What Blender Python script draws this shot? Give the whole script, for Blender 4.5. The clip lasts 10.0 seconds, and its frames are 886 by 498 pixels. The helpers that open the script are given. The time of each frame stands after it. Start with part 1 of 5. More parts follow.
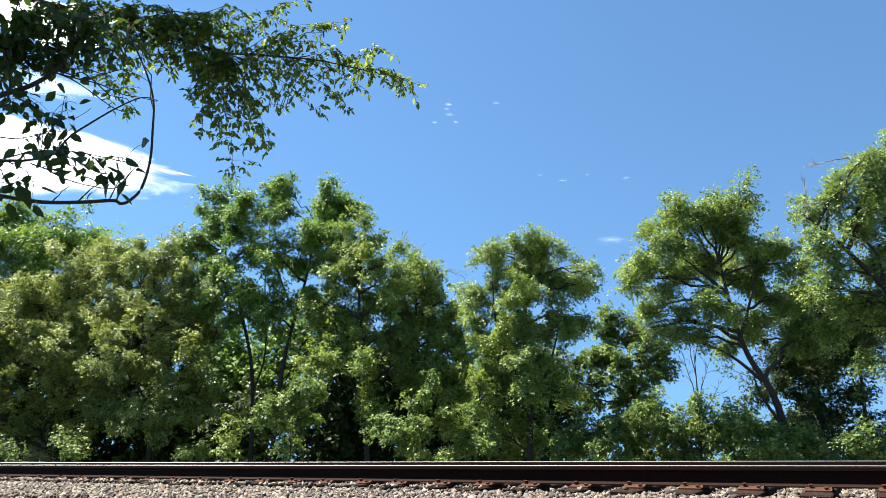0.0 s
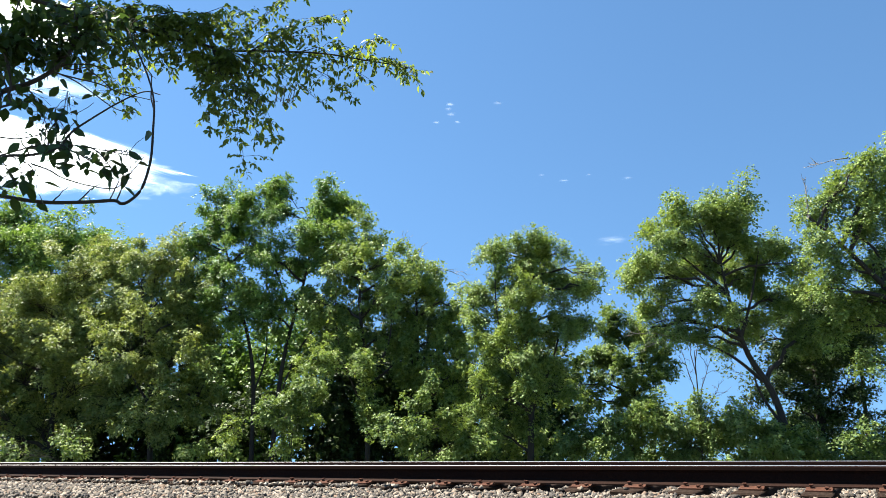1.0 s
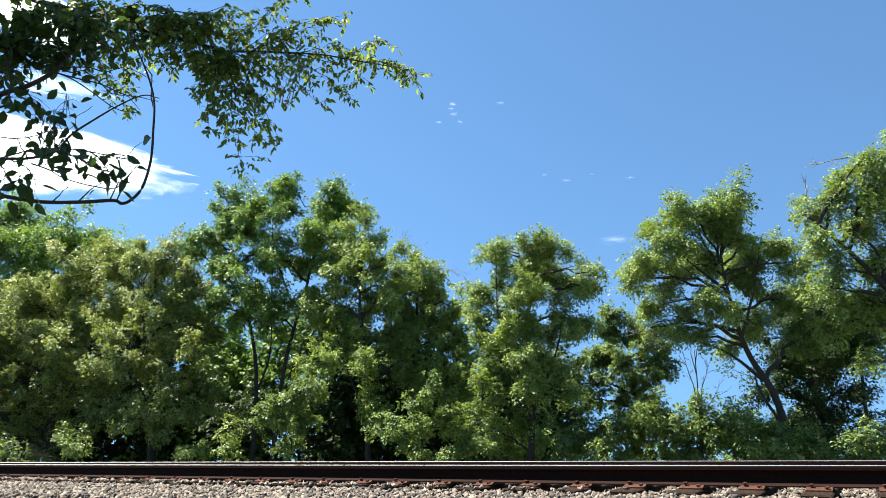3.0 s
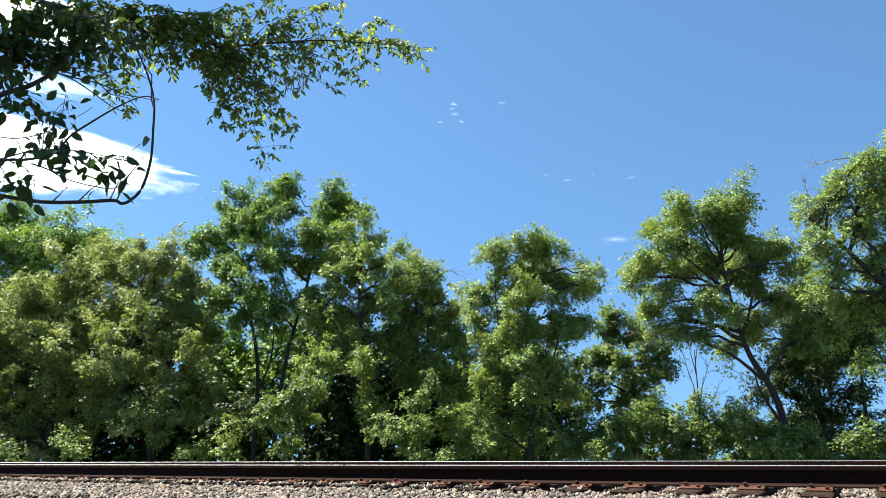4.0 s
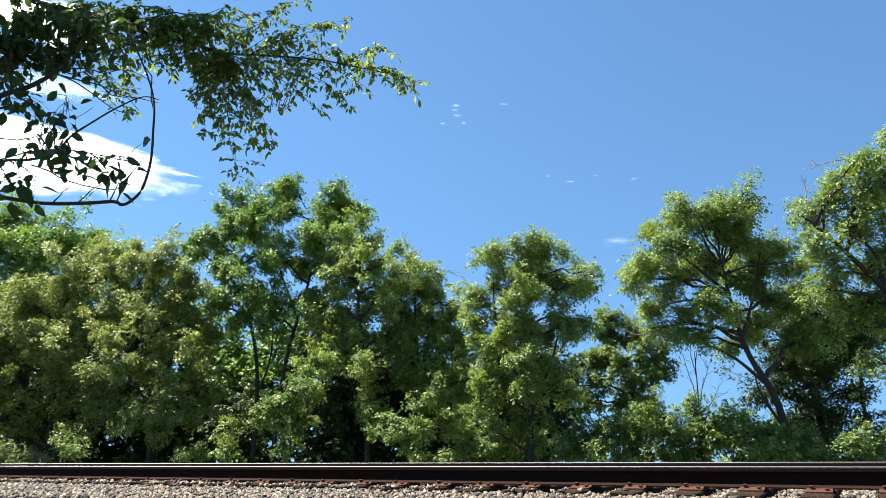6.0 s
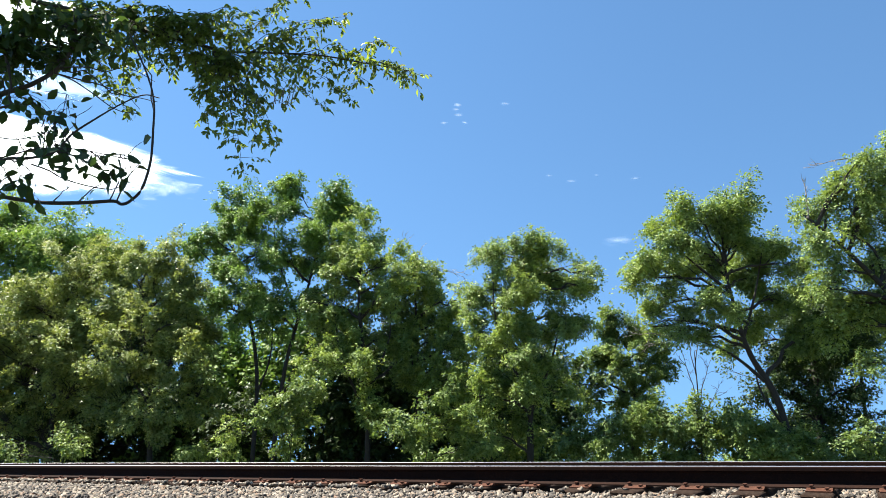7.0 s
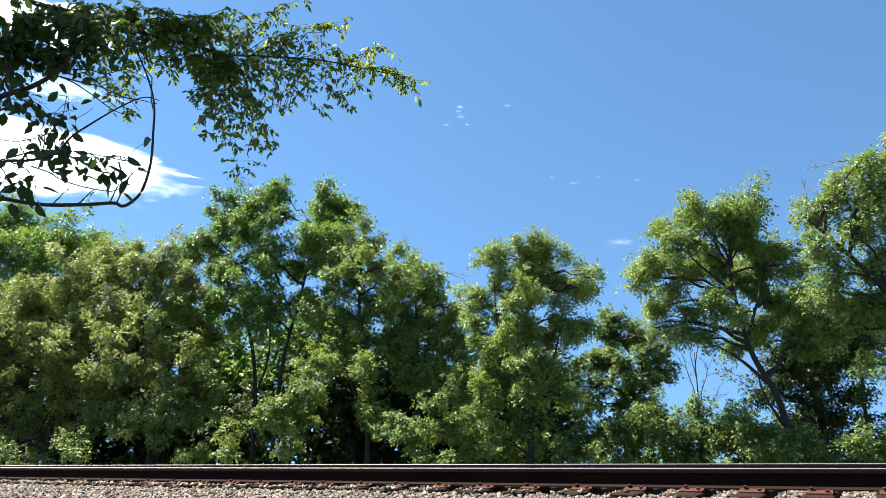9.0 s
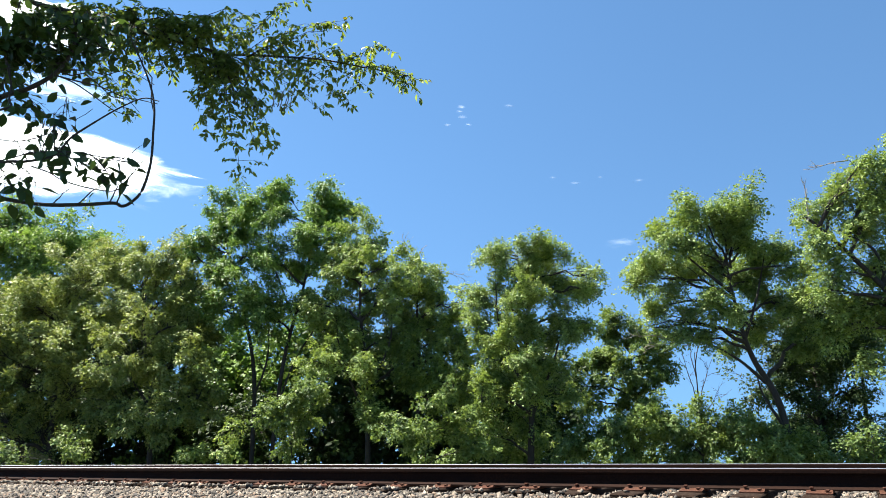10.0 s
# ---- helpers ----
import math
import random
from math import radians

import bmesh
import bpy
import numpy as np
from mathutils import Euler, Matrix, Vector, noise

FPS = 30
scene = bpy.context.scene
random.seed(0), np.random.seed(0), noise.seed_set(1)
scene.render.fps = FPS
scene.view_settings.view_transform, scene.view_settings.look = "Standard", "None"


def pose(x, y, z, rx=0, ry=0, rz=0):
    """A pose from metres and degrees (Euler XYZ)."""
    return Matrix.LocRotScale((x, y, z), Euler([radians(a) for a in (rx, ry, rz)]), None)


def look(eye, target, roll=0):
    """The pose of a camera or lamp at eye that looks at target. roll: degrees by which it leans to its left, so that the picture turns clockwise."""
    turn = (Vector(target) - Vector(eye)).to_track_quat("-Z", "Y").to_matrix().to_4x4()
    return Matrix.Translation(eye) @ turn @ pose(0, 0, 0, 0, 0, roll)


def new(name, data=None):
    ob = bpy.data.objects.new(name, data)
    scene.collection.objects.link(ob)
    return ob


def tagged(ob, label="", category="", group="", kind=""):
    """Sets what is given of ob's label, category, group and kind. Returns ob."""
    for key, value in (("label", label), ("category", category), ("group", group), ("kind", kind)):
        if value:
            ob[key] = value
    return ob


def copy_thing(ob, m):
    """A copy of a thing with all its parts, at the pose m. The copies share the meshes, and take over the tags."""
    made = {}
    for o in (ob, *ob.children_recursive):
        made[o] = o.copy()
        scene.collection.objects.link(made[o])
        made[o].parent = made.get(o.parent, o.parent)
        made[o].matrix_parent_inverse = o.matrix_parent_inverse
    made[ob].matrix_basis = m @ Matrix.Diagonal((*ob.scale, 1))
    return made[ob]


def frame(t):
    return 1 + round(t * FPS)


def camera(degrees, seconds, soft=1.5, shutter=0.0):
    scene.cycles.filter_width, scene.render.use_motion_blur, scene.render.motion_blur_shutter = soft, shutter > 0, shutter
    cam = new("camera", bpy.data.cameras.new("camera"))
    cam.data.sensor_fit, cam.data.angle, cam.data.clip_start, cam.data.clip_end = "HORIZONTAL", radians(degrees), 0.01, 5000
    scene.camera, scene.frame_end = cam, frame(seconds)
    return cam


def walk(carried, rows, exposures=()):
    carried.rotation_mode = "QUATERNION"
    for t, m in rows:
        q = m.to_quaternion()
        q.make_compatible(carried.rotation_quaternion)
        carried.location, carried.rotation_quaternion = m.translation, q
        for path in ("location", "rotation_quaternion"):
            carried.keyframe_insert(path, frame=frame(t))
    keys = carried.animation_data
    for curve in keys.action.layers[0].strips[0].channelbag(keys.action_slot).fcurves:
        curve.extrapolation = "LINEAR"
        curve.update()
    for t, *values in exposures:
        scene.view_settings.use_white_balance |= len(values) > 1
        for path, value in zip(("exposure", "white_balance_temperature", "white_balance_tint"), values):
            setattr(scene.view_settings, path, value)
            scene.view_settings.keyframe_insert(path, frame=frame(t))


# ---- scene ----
EYE = (0.0, 0.0, 0.198)
LENS = 65.0
cam = camera(LENS, 10.0, 0.65)


def tilted(up, side):
    """The camera's pose, its view raised and turned by degrees."""
    return pose(*EYE, 90 + up, 0, -side)


walk(cam, [
    (0.0, tilted(17.20, 0.0)), (0.5, tilted(17.26, 0.0)), (1.0, tilted(17.20, -0.03)), (2.5, tilted(17.18, -0.05)),
    (4.0, tilted(17.18, -0.04)), (4.5, tilted(17.26, -0.05)), (5.0, tilted(17.29, -0.05)), (5.5, tilted(17.30, -0.04)),
    (7.0, tilted(17.24, -0.03)), (7.5, tilted(17.29, -0.03)), (8.0, tilted(17.31, -0.03)), (8.5, tilted(17.35, -0.03)),
    (9.0, tilted(17.40, -0.03)), (9.5, tilted(17.37, -0.03)), (10.0, tilted(17.40, -0.03))])

# ---- light ----
SUN_AZIMUTH, SUN_HEIGHT = -74.0, 61.0      # degrees; azimuth 0 is +y, to the right positive
world = bpy.data.worlds.new("sky")
scene.world = world
world.use_nodes = True
sky = world.node_tree.nodes.new("ShaderNodeTexSky")
sky.sky_type, sky.sun_disc = "NISHITA", False
sky.sun_elevation, sky.sun_rotation = radians(SUN_HEIGHT), radians(SUN_AZIMUTH)
sky.altitude, sky.air_density, sky.dust_density, sky.ozone_density = 600.0, 1.0, 0.1, 2.5
wt = world.node_tree
way = wt.nodes.new("ShaderNodeTexCoord")
lifted = wt.nodes.new("ShaderNodeMapping")        # a clear sky, blue down to the treetops
lifted.inputs["Location"].default_value, lifted.inputs["Scale"].default_value = (0, 0, 0.22), (1, 1, 0.78)
even = wt.nodes.new("ShaderNodeVectorMath")
even.operation = "NORMALIZE"
blue = wt.nodes.new("ShaderNodeMix")
blue.data_type, blue.blend_type = "RGBA", "MULTIPLY"
blue.inputs[0].default_value, blue.inputs[7].default_value = 1.0, (0.76, 1.0, 1.06, 1)
wt.links.new(way.outputs["Generated"], lifted.inputs["Vector"])
wt.links.new(lifted.outputs[0], even.inputs[0])
wt.links.new(even.outputs[0], sky.inputs["Vector"])
wt.links.new(sky.outputs[0], blue.inputs[6])
wt.links.new(blue.outputs[2], wt.nodes["Background"].inputs[0])
world.node_tree.nodes["Background"].inputs[1].default_value = 0.055
SUN_WAY = Vector((math.sin(radians(SUN_AZIMUTH)) * math.cos(radians(SUN_HEIGHT)),
                  math.cos(radians(SUN_AZIMUTH)) * math.cos(radians(SUN_HEIGHT)), math.sin(radians(SUN_HEIGHT))))
lamp = bpy.data.lights.new("sun", "SUN")
lamp.energy, lamp.angle, lamp.color = 5.0, radians(0.53), (1.0, 0.94, 0.84)
new("sun", lamp).matrix_world = look(SUN_WAY * 200, (0, 0, 0))
scene.view_settings.exposure = 1.97


# ---- materials ----
class Nodes:
    """A small writer of node trees: node(type, inputs, settings) and links by sockets."""

    def __init__(self, name):
        self.mat = bpy.data.materials.new(name)
        self.mat.use_nodes = True
        self.tree = self.mat.node_tree
        self.tree.nodes.clear()
        self.out = self.tree.nodes.new("ShaderNodeOutputMaterial")

    def add(self, kind, **sockets):
        n = self.tree.nodes.new("ShaderNode" + kind)
        for key, value in sockets.items():
            s = n.inputs[key.replace("_", " ")]
            if isinstance(value, bpy.types.NodeSocket):
                self.tree.links.new(value, s)
            else:
                s.default_value = value
        return n

    def ramp(self, fac, stops):
        n = self.tree.nodes.new("ShaderNodeValToRGB")
        self.tree.links.new(fac, n.inputs[0])
        e = n.color_ramp.elements
        while len(e) < len(stops):
            e.new(0.5)
        for el, (p, c) in zip(e, stops):
            el.position, el.color = p, (*c, 1) if len(c) == 3 else c
        return n.outputs[0]

    def mix(self, fac, a, b, blend="MIX"):
        n = self.tree.nodes.new("ShaderNodeMix")
        n.data_type, n.blend_type = "RGBA", blend
        for s, v in ((n.inputs[0], fac), (n.inputs[6], a), (n.inputs[7], b)):
            if isinstance(v, bpy.types.NodeSocket):
                self.tree.links.new(v, s)
            elif s.type == "RGBA":
                s.default_value = (*v, 1)
            else:
                s.default_value = v
        return n.outputs[2]

    def noise(self, scale, detail=4.0, rough=0.6, coords="Object"):
        c = self.tree.nodes.new("ShaderNodeTexCoord").outputs[coords]
        return self.add("TexNoise", Vector=c, Scale=scale, Detail=detail, Roughness=rough).outputs[0]

    def bump(self, height, strength, distance):
        return self.add("Bump", Height=height, Strength=strength, Distance=distance).outputs[0]

    def done(self, shader):
        self.tree.links.new(shader.outputs[0], self.out.inputs[0])
        return self.mat


def leaf_material(name, dark, mid, light, through_colour, gloss=0.5, thin=0.22):
    n = Nodes(name)
    isle = n.tree.nodes.new("ShaderNodeNewGeometry").outputs["Random Per Island"]
    col = n.ramp(isle, [(0.0, dark), (0.25, mid), (0.9, light), (1.0, tuple(1.15 * c for c in light))])
    patch = n.ramp(n.noise(0.9, 2.0), [(0.35, (0.78, 0.82, 0.84)), (0.65, (1.15, 1.1, 0.9))])
    tuft = n.ramp(n.noise(4.0, 2.0), [(0.35, (0.78, 0.8, 0.82)), (0.65, (1.16, 1.13, 1.0))])
    tone = n.mix(1.0, patch, tuft, "MULTIPLY")
    col = n.mix(1.0, col, tone, "MULTIPLY")
    top = n.add("BsdfPrincipled", Base_Color=col, Roughness=gloss, Specular_IOR_Level=0.22)
    glow = n.add("BsdfTranslucent", Color=n.mix(1.0, through_colour, tone, "MULTIPLY"))
    m = n.add("MixShader", Fac=thin)
    n.tree.links.new(top.outputs[0], m.inputs[1])
    n.tree.links.new(glow.outputs[0], m.inputs[2])
    return n.done(m)


def bark_material(name, a, b):
    n = Nodes(name)
    c = n.tree.nodes.new("ShaderNodeTexCoord").outputs["Object"]
    st = n.add("Mapping", Vector=c, Scale=(1, 1, 0.25)).outputs[0]
    g = n.add("TexNoise", Vector=st, Scale=28.0, Detail=5.0, Roughness=0.7).outputs[0]
    col = n.ramp(g, [(0.3, a), (0.7, b)])
    col = n.mix(n.noise(2.5, 3.0), col, tuple(0.6 * (p + q) for p, q in zip(a, b)))
    return n.done(n.add("BsdfPrincipled", Base_Color=col, Roughness=0.9, Normal=n.bump(g, 0.7, 0.02)))


LEAF_ELDER = leaf_material("boxelder_leaf", (0.026, 0.055, 0.016), (0.146, 0.228, 0.062), (0.283, 0.367, 0.131), (0.382, 0.508, 0.096))
LEAF_OLIVE = leaf_material("olive_leaf", (0.034, 0.060, 0.017), (0.180, 0.247, 0.076), (0.310, 0.359, 0.142), (0.372, 0.453, 0.093))
LEAF_LOCUST = leaf_material("locust_leaf", (0.023, 0.055, 0.013), (0.120, 0.222, 0.053), (0.213, 0.323, 0.095), (0.279, 0.445, 0.076))
LEAF_SHRUB = leaf_material("shrub_leaf", (0.018, 0.041, 0.009), (0.098, 0.163, 0.047), (0.195, 0.262, 0.095), (0.279, 0.396, 0.079))
# Shade of the thicket's depth, painted into the leaf colour.
LEAF_SHADED = leaf_material("shaded_leaf", (0.008, 0.020, 0.007), (0.028, 0.056, 0.020), (0.066, 0.103, 0.037), (0.091, 0.153, 0.032))
LEAF_NEAR = leaf_material("near_leaf", (0.027, 0.055, 0.014), (0.073, 0.119, 0.033), (0.155, 0.199, 0.067), (0.271, 0.358, 0.062), 0.45, 0.46)
# Broader inner leaves of the near tree, coloured darker to stand for shade.
LEAF_BROAD_SHADE = leaf_material("broad_leaf_in_shade", (0.019, 0.042, 0.014), (0.032, 0.059, 0.019), (0.047, 0.084, 0.028), (0.063, 0.119, 0.023), 0.45, 0.25)
LEAF_YELLOW = leaf_material("yellow_leaf", (0.500, 0.400, 0.030), (0.600, 0.450, 0.030), (0.650, 0.500, 0.050), (0.700, 0.500, 0.030), 0.5, 0.4)
BARK = bark_material("grey_bark", (0.014, 0.011, 0.009), (0.045, 0.036, 0.029))
BARK_NEAR = bark_material("brown_bark", (0.016, 0.012, 0.01), (0.05, 0.038, 0.03))
BARK_DEAD = bark_material("dead_wood", (0.12, 0.10, 0.085), (0.27, 0.24, 0.21))


def steel_material(name, rust, tone=1.0, tint=(1.0, 1.15, 1.4)):
    n = Nodes(name)
    g = n.noise(60.0, 6.0, 0.7)
    if rust:
        col = n.ramp(g, [(0.3, (0.045, 0.02, 0.013)), (0.55, (0.105, 0.045, 0.026)), (0.75, (0.17, 0.085, 0.05))])
        col = n.mix(n.ramp(n.noise(3.0), [(0.4, (0, 0, 0)), (0.7, (0.7, 0.7, 0.7))]), col, (0.06, 0.03, 0.022))
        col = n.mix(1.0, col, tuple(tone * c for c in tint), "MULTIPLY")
        return n.done(n.add("BsdfPrincipled", Base_Color=col, Roughness=0.9, Metallic=0.0, Specular_IOR_Level=0.12, Normal=n.bump(g, 0.5, 0.004)))
    col = n.ramp(g, [(0.3, (0.72, 0.70, 0.68)), (0.7, (0.86, 0.84, 0.82))])
    return n.done(n.add("BsdfPrincipled", Base_Color=col, Roughness=0.36, Metallic=1.0))


RUST = steel_material("rusted_steel", True, 0.72, (1.0, 1.0, 1.05))
# Rail rust toned far down, so the colour holds the rail side's shade.
RUST_SHADED = steel_material("shaded_rust", True, 0.16, (1.0, 0.9, 0.85))
POLISHED = steel_material("polished_steel", False)


def tie_wood():
    n = Nodes("creosoted_wood")
    c = n.tree.nodes.new("ShaderNodeTexCoord").outputs["Object"]
    st = n.add("Mapping", Vector=c, Scale=(1, 0.06, 1)).outputs[0]
    g = n.add("TexNoise", Vector=st, Scale=70.0, Detail=5.0, Roughness=0.65).outputs[0]
    col = n.ramp(g, [(0.3, (0.008, 0.005, 0.003)), (0.55, (0.026, 0.016, 0.011)), (0.8, (0.06, 0.04, 0.029))])
    return n.done(n.add("BsdfPrincipled", Base_Color=col, Roughness=0.9, Specular_IOR_Level=0.08, Normal=n.bump(g, 0.8, 0.01)))


TIE_WOOD = tie_wood()


def stone_material():
    n = Nodes("ballast_stone")
    isle = n.tree.nodes.new("ShaderNodeNewGeometry").outputs["Random Per Island"]
    col = n.ramp(isle, [(0.0, (0.018, 0.015, 0.013)), (0.3, (0.052, 0.046, 0.041)), (0.55, (0.12, 0.104, 0.088)),
                        (0.78, (0.205, 0.185, 0.16)), (0.92, (0.13, 0.08, 0.052)), (1.0, (0.33, 0.30, 0.265))])
    g = n.noise(45.0, 6.0, 0.7)
    col = n.mix(1.0, col, n.ramp(g, [(0.3, (0.65, 0.62, 0.56)), (0.7, (1.15, 1.1, 1.0))]), "MULTIPLY")
    return n.done(n.add("BsdfPrincipled", Base_Color=col, Roughness=0.85, Normal=n.bump(g, 0.5, 0.006)))


STONE = stone_material()


def ground_material():
    n = Nodes("weedy_soil")
    g = n.noise(7.0, 6.0, 0.7)
    col = n.ramp(g, [(0.3, (0.035, 0.028, 0.02)), (0.5, (0.042, 0.055, 0.02)), (0.7, (0.06, 0.08, 0.028))])
    col = n.mix(n.noise(0.25, 3.0), col, (0.045, 0.052, 0.022))
    return n.done(n.add("BsdfPrincipled", Base_Color=col, Roughness=0.95, Normal=n.bump(g, 0.8, 0.06)))


GROUND = ground_material()


def bed_material():
    n = Nodes("ballast_fines")
    c = n.tree.nodes.new("ShaderNodeTexCoord").outputs["Object"]
    v = n.add("TexVoronoi", Vector=c, Scale=24.0)
    col = n.ramp(v.outputs["Color"], [(0.1, (0.05, 0.045, 0.041)), (0.9, (0.15, 0.135, 0.118))])
    return n.done(n.add("BsdfPrincipled", Base_Color=col, Roughness=0.95, Normal=n.bump(v.outputs["Distance"], 1.0, 0.03)))


BED = bed_material()


def cloud_material(name, scale, low, high, seed, thick):
    """White vapour on a thin far sheet, torn at its edges by noise; its sheet runs from -1 to 1."""
    n = Nodes(name)
    c = n.tree.nodes.new("ShaderNodeTexCoord").outputs["Generated"]
    moved = n.add("Mapping", Vector=c, Location=(seed, seed * 0.7, 0), Scale=scale).outputs[0]
    g = n.add("TexNoise", Vector=moved, Scale=1.0, Detail=7.0, Roughness=0.55, Distortion=0.6).outputs[0]
    far = n.add("VectorMath", Vector=c)
    far.operation = "SUBTRACT"
    far.inputs[1].default_value = (0.5, 0.5, 0.0)
    flat = n.add("VectorMath", Vector=far.outputs[0])
    flat.operation = "MULTIPLY"
    flat.inputs[1].default_value = (2, 2, 0)
    dist = n.add("VectorMath", Vector=flat.outputs[0])
    dist.operation = "LENGTH"
    edge = n.add("MapRange", Value=dist.outputs["Value"])
    for k, v in (("From Min", 0.0), ("From Max", 1.0), ("To Min", 0.8), ("To Max", -0.25)):
        edge.inputs[k].default_value = v
    s = n.add("Math")
    s.operation = "ADD"
    n.tree.links.new(g, s.inputs[0])
    n.tree.links.new(edge.outputs[0], s.inputs[1])
    fade = n.add("MapRange", Value=s.outputs[0])
    fade.interpolation_type = "SMOOTHSTEP"
    for k, v in (("From Min", low), ("From Max", high), ("To Min", 0.0), ("To Max", thick)):
        fade.inputs[k].default_value = v
    a = fade.outputs[0]
    white = n.add("BsdfDiffuse", Color=(0.95, 0.95, 0.95, 1))
    back = n.add("BsdfTranslucent", Color=(0.95, 0.95, 0.95, 1))
    both = n.add("AddShader")
    n.tree.links.new(white.outputs[0], both.inputs[0])
    n.tree.links.new(back.outputs[0], both.inputs[1])
    m = n.add("MixShader", Fac=a)
    n.tree.links.new(n.add("BsdfTransparent").outputs[0], m.inputs[1])
    n.tree.links.new(both.outputs[0], m.inputs[2])
    return n.done(m)


# ---- mesh helpers ----
def link_mesh(name, verts, faces, material, parent=None, at=None, smooth=False):
    me = bpy.data.meshes.new(name)
    me.from_pydata([tuple(v) for v in verts], [], [tuple(f) for f in faces])
    me.materials.append(material)
    if smooth:
        me.polygons.foreach_set("use_smooth", [True] * len(me.polygons))
    ob = new(name, me)
    ob.parent = parent
    if at is not None:
        ob.matrix_basis = at
    return ob


def tri_mesh(name, co, tri, material, parent=None):
    """A mesh object from arrays of places and triangles."""
    me = bpy.data.meshes.new(name)
    co, tri = np.asarray(co, np.float32), np.asarray(tri, np.int32)
    me.vertices.add(len(co))
    me.vertices.foreach_set("co", co.ravel())
    me.loops.add(tri.size)
    me.loops.foreach_set("vertex_index", tri.ravel())
    me.polygons.add(len(tri))
    me.polygons.foreach_set("loop_start", np.arange(0, tri.size, 3, dtype=np.int32))
    me.materials.append(material)
    me.update(calc_edges=True)
    ob = new(name, me)
    ob.parent = parent
    return ob


def unit(v):
    return v / np.maximum(np.linalg.norm(v, axis=-1, keepdims=True), 1e-9)


class Wood:
    """Collects tapered round branches in one mesh."""

    def __init__(self):
        self.co, self.tri, self.count = [], [], 0

    def tube(self, pts, r0, r1, sides=5):
        pts = np.asarray(pts, float)
        k = len(pts)
        way = unit(np.gradient(pts, axis=0))
        ref = np.where(np.abs(way[:, 2:3]) > 0.9, np.array([[1.0, 0, 0]]), np.array([[0, 0, 1.0]]))
        a = unit(np.cross(way, ref))
        b = np.cross(way, a)
        r = np.linspace(r0, r1, k)[:, None, None]
        ang = np.arange(sides) * 2 * np.pi / sides
        ring = pts[:, None] + r * (np.cos(ang)[None, :, None] * a[:, None] + np.sin(ang)[None, :, None] * b[:, None])
        i, j = np.meshgrid(np.arange(k - 1), np.arange(sides), indexing="ij")
        p, q = i * sides + j, i * sides + (j + 1) % sides
        t = np.concatenate([np.stack([p, q, q + sides], -1).reshape(-1, 3), np.stack([p, q + sides, p + sides], -1).reshape(-1, 3)])
        self.co.append(ring.reshape(-1, 3))
        self.tri.append(t + self.count)
        self.count += k * sides

    def link(self, name, material, parent, label=""):
        ob = tri_mesh(name, np.concatenate(self.co), np.concatenate(self.tri), material, parent)
        ob.data.polygons.foreach_set("use_smooth", [True] * len(ob.data.polygons))
        return tagged(ob, label)


def bowed(rng, a, b, sag=0.12, k=6):
    """A branch's line from a to b, bowed and crooked."""
    a, b = np.asarray(a, float), np.asarray(b, float)
    f = np.linspace(0, 1, k)[:, None]
    size = np.linalg.norm(b - a)
    off = rng.normal(0, sag * 0.35, (k, 3)) * size * np.sin(np.pi * f)
    lift = np.array([0, 0, sag * size]) * np.sin(np.pi * f)
    return a + (b - a) * f + off + lift


def smooth_line(pts, k):
    """Points along a rounded line through pts (Catmull-Rom)."""
    p = np.asarray(pts, float)
    p = np.concatenate([2 * p[:1] - p[1:2], p, 2 * p[-1:] - p[-2:-1]])
    out = []
    for i in range(1, len(p) - 2):
        for f in np.linspace(0, 1, k, endpoint=False):
            out.append(0.5 * (2 * p[i] + (p[i + 1] - p[i - 1]) * f + (2 * p[i - 1] - 5 * p[i] + 4 * p[i + 1] - p[i + 2]) * f * f
                              + (3 * p[i] - p[i - 1] - 3 * p[i + 1] + p[i + 2]) * f ** 3))
    return np.array(out + [p[-2]])


def leaf_arrays(rng, spots, way, length, up, broad=1.0):
    """Folded pointed leaves with a rounded outline, each growing from its spot along its way."""
    n = len(spots)
    normal = unit(rng.normal(0, 1, (n, 3)) * 0.75 + (0, 0, up))
    side = unit(np.cross(way, normal))
    normal = np.cross(side, way)
    size = (length * rng.uniform(0.6, 1.25, n))[:, None]
    width = broad * size * rng.uniform(0.2, 0.29, n)[:, None]
    fold = -0.35 * width * normal * rng.uniform(-0.3, 1.2, n)[:, None]
    bend = -0.16 * size * normal
    co = np.stack([spots, spots + 0.28 * size * way + 0.85 * width * side - fold, spots + 0.62 * size * way + 0.8 * width * side - fold + 0.4 * bend,
                   spots + size * way + bend, spots + 0.62 * size * way - 0.8 * width * side - fold + 0.4 * bend,
                   spots + 0.28 * size * way - 0.85 * width * side - fold, spots + 0.5 * size * way + 0.25 * bend], 1)
    tri = np.array([[0, 1, 6], [1, 2, 6], [2, 3, 6], [3, 4, 6], [4, 5, 6], [5, 0, 6]])
    tris = (tri[None] + (np.arange(n) * 7)[:, None, None]).reshape(-1, 3)
    return co.reshape(-1, 3), tris


SWAYING_TRUNKS = []        # (trunk, sway, its share, height)
SWAYING = []        # (bough, its joint, arm, height share, the tree's sway in metres every half second, phase)
CALM = [0.05 * math.sin(0.8 * 0.5 * i) + 0.03 * math.sin(1.9 * 0.5 * i + 1.0) for i in range(21)]
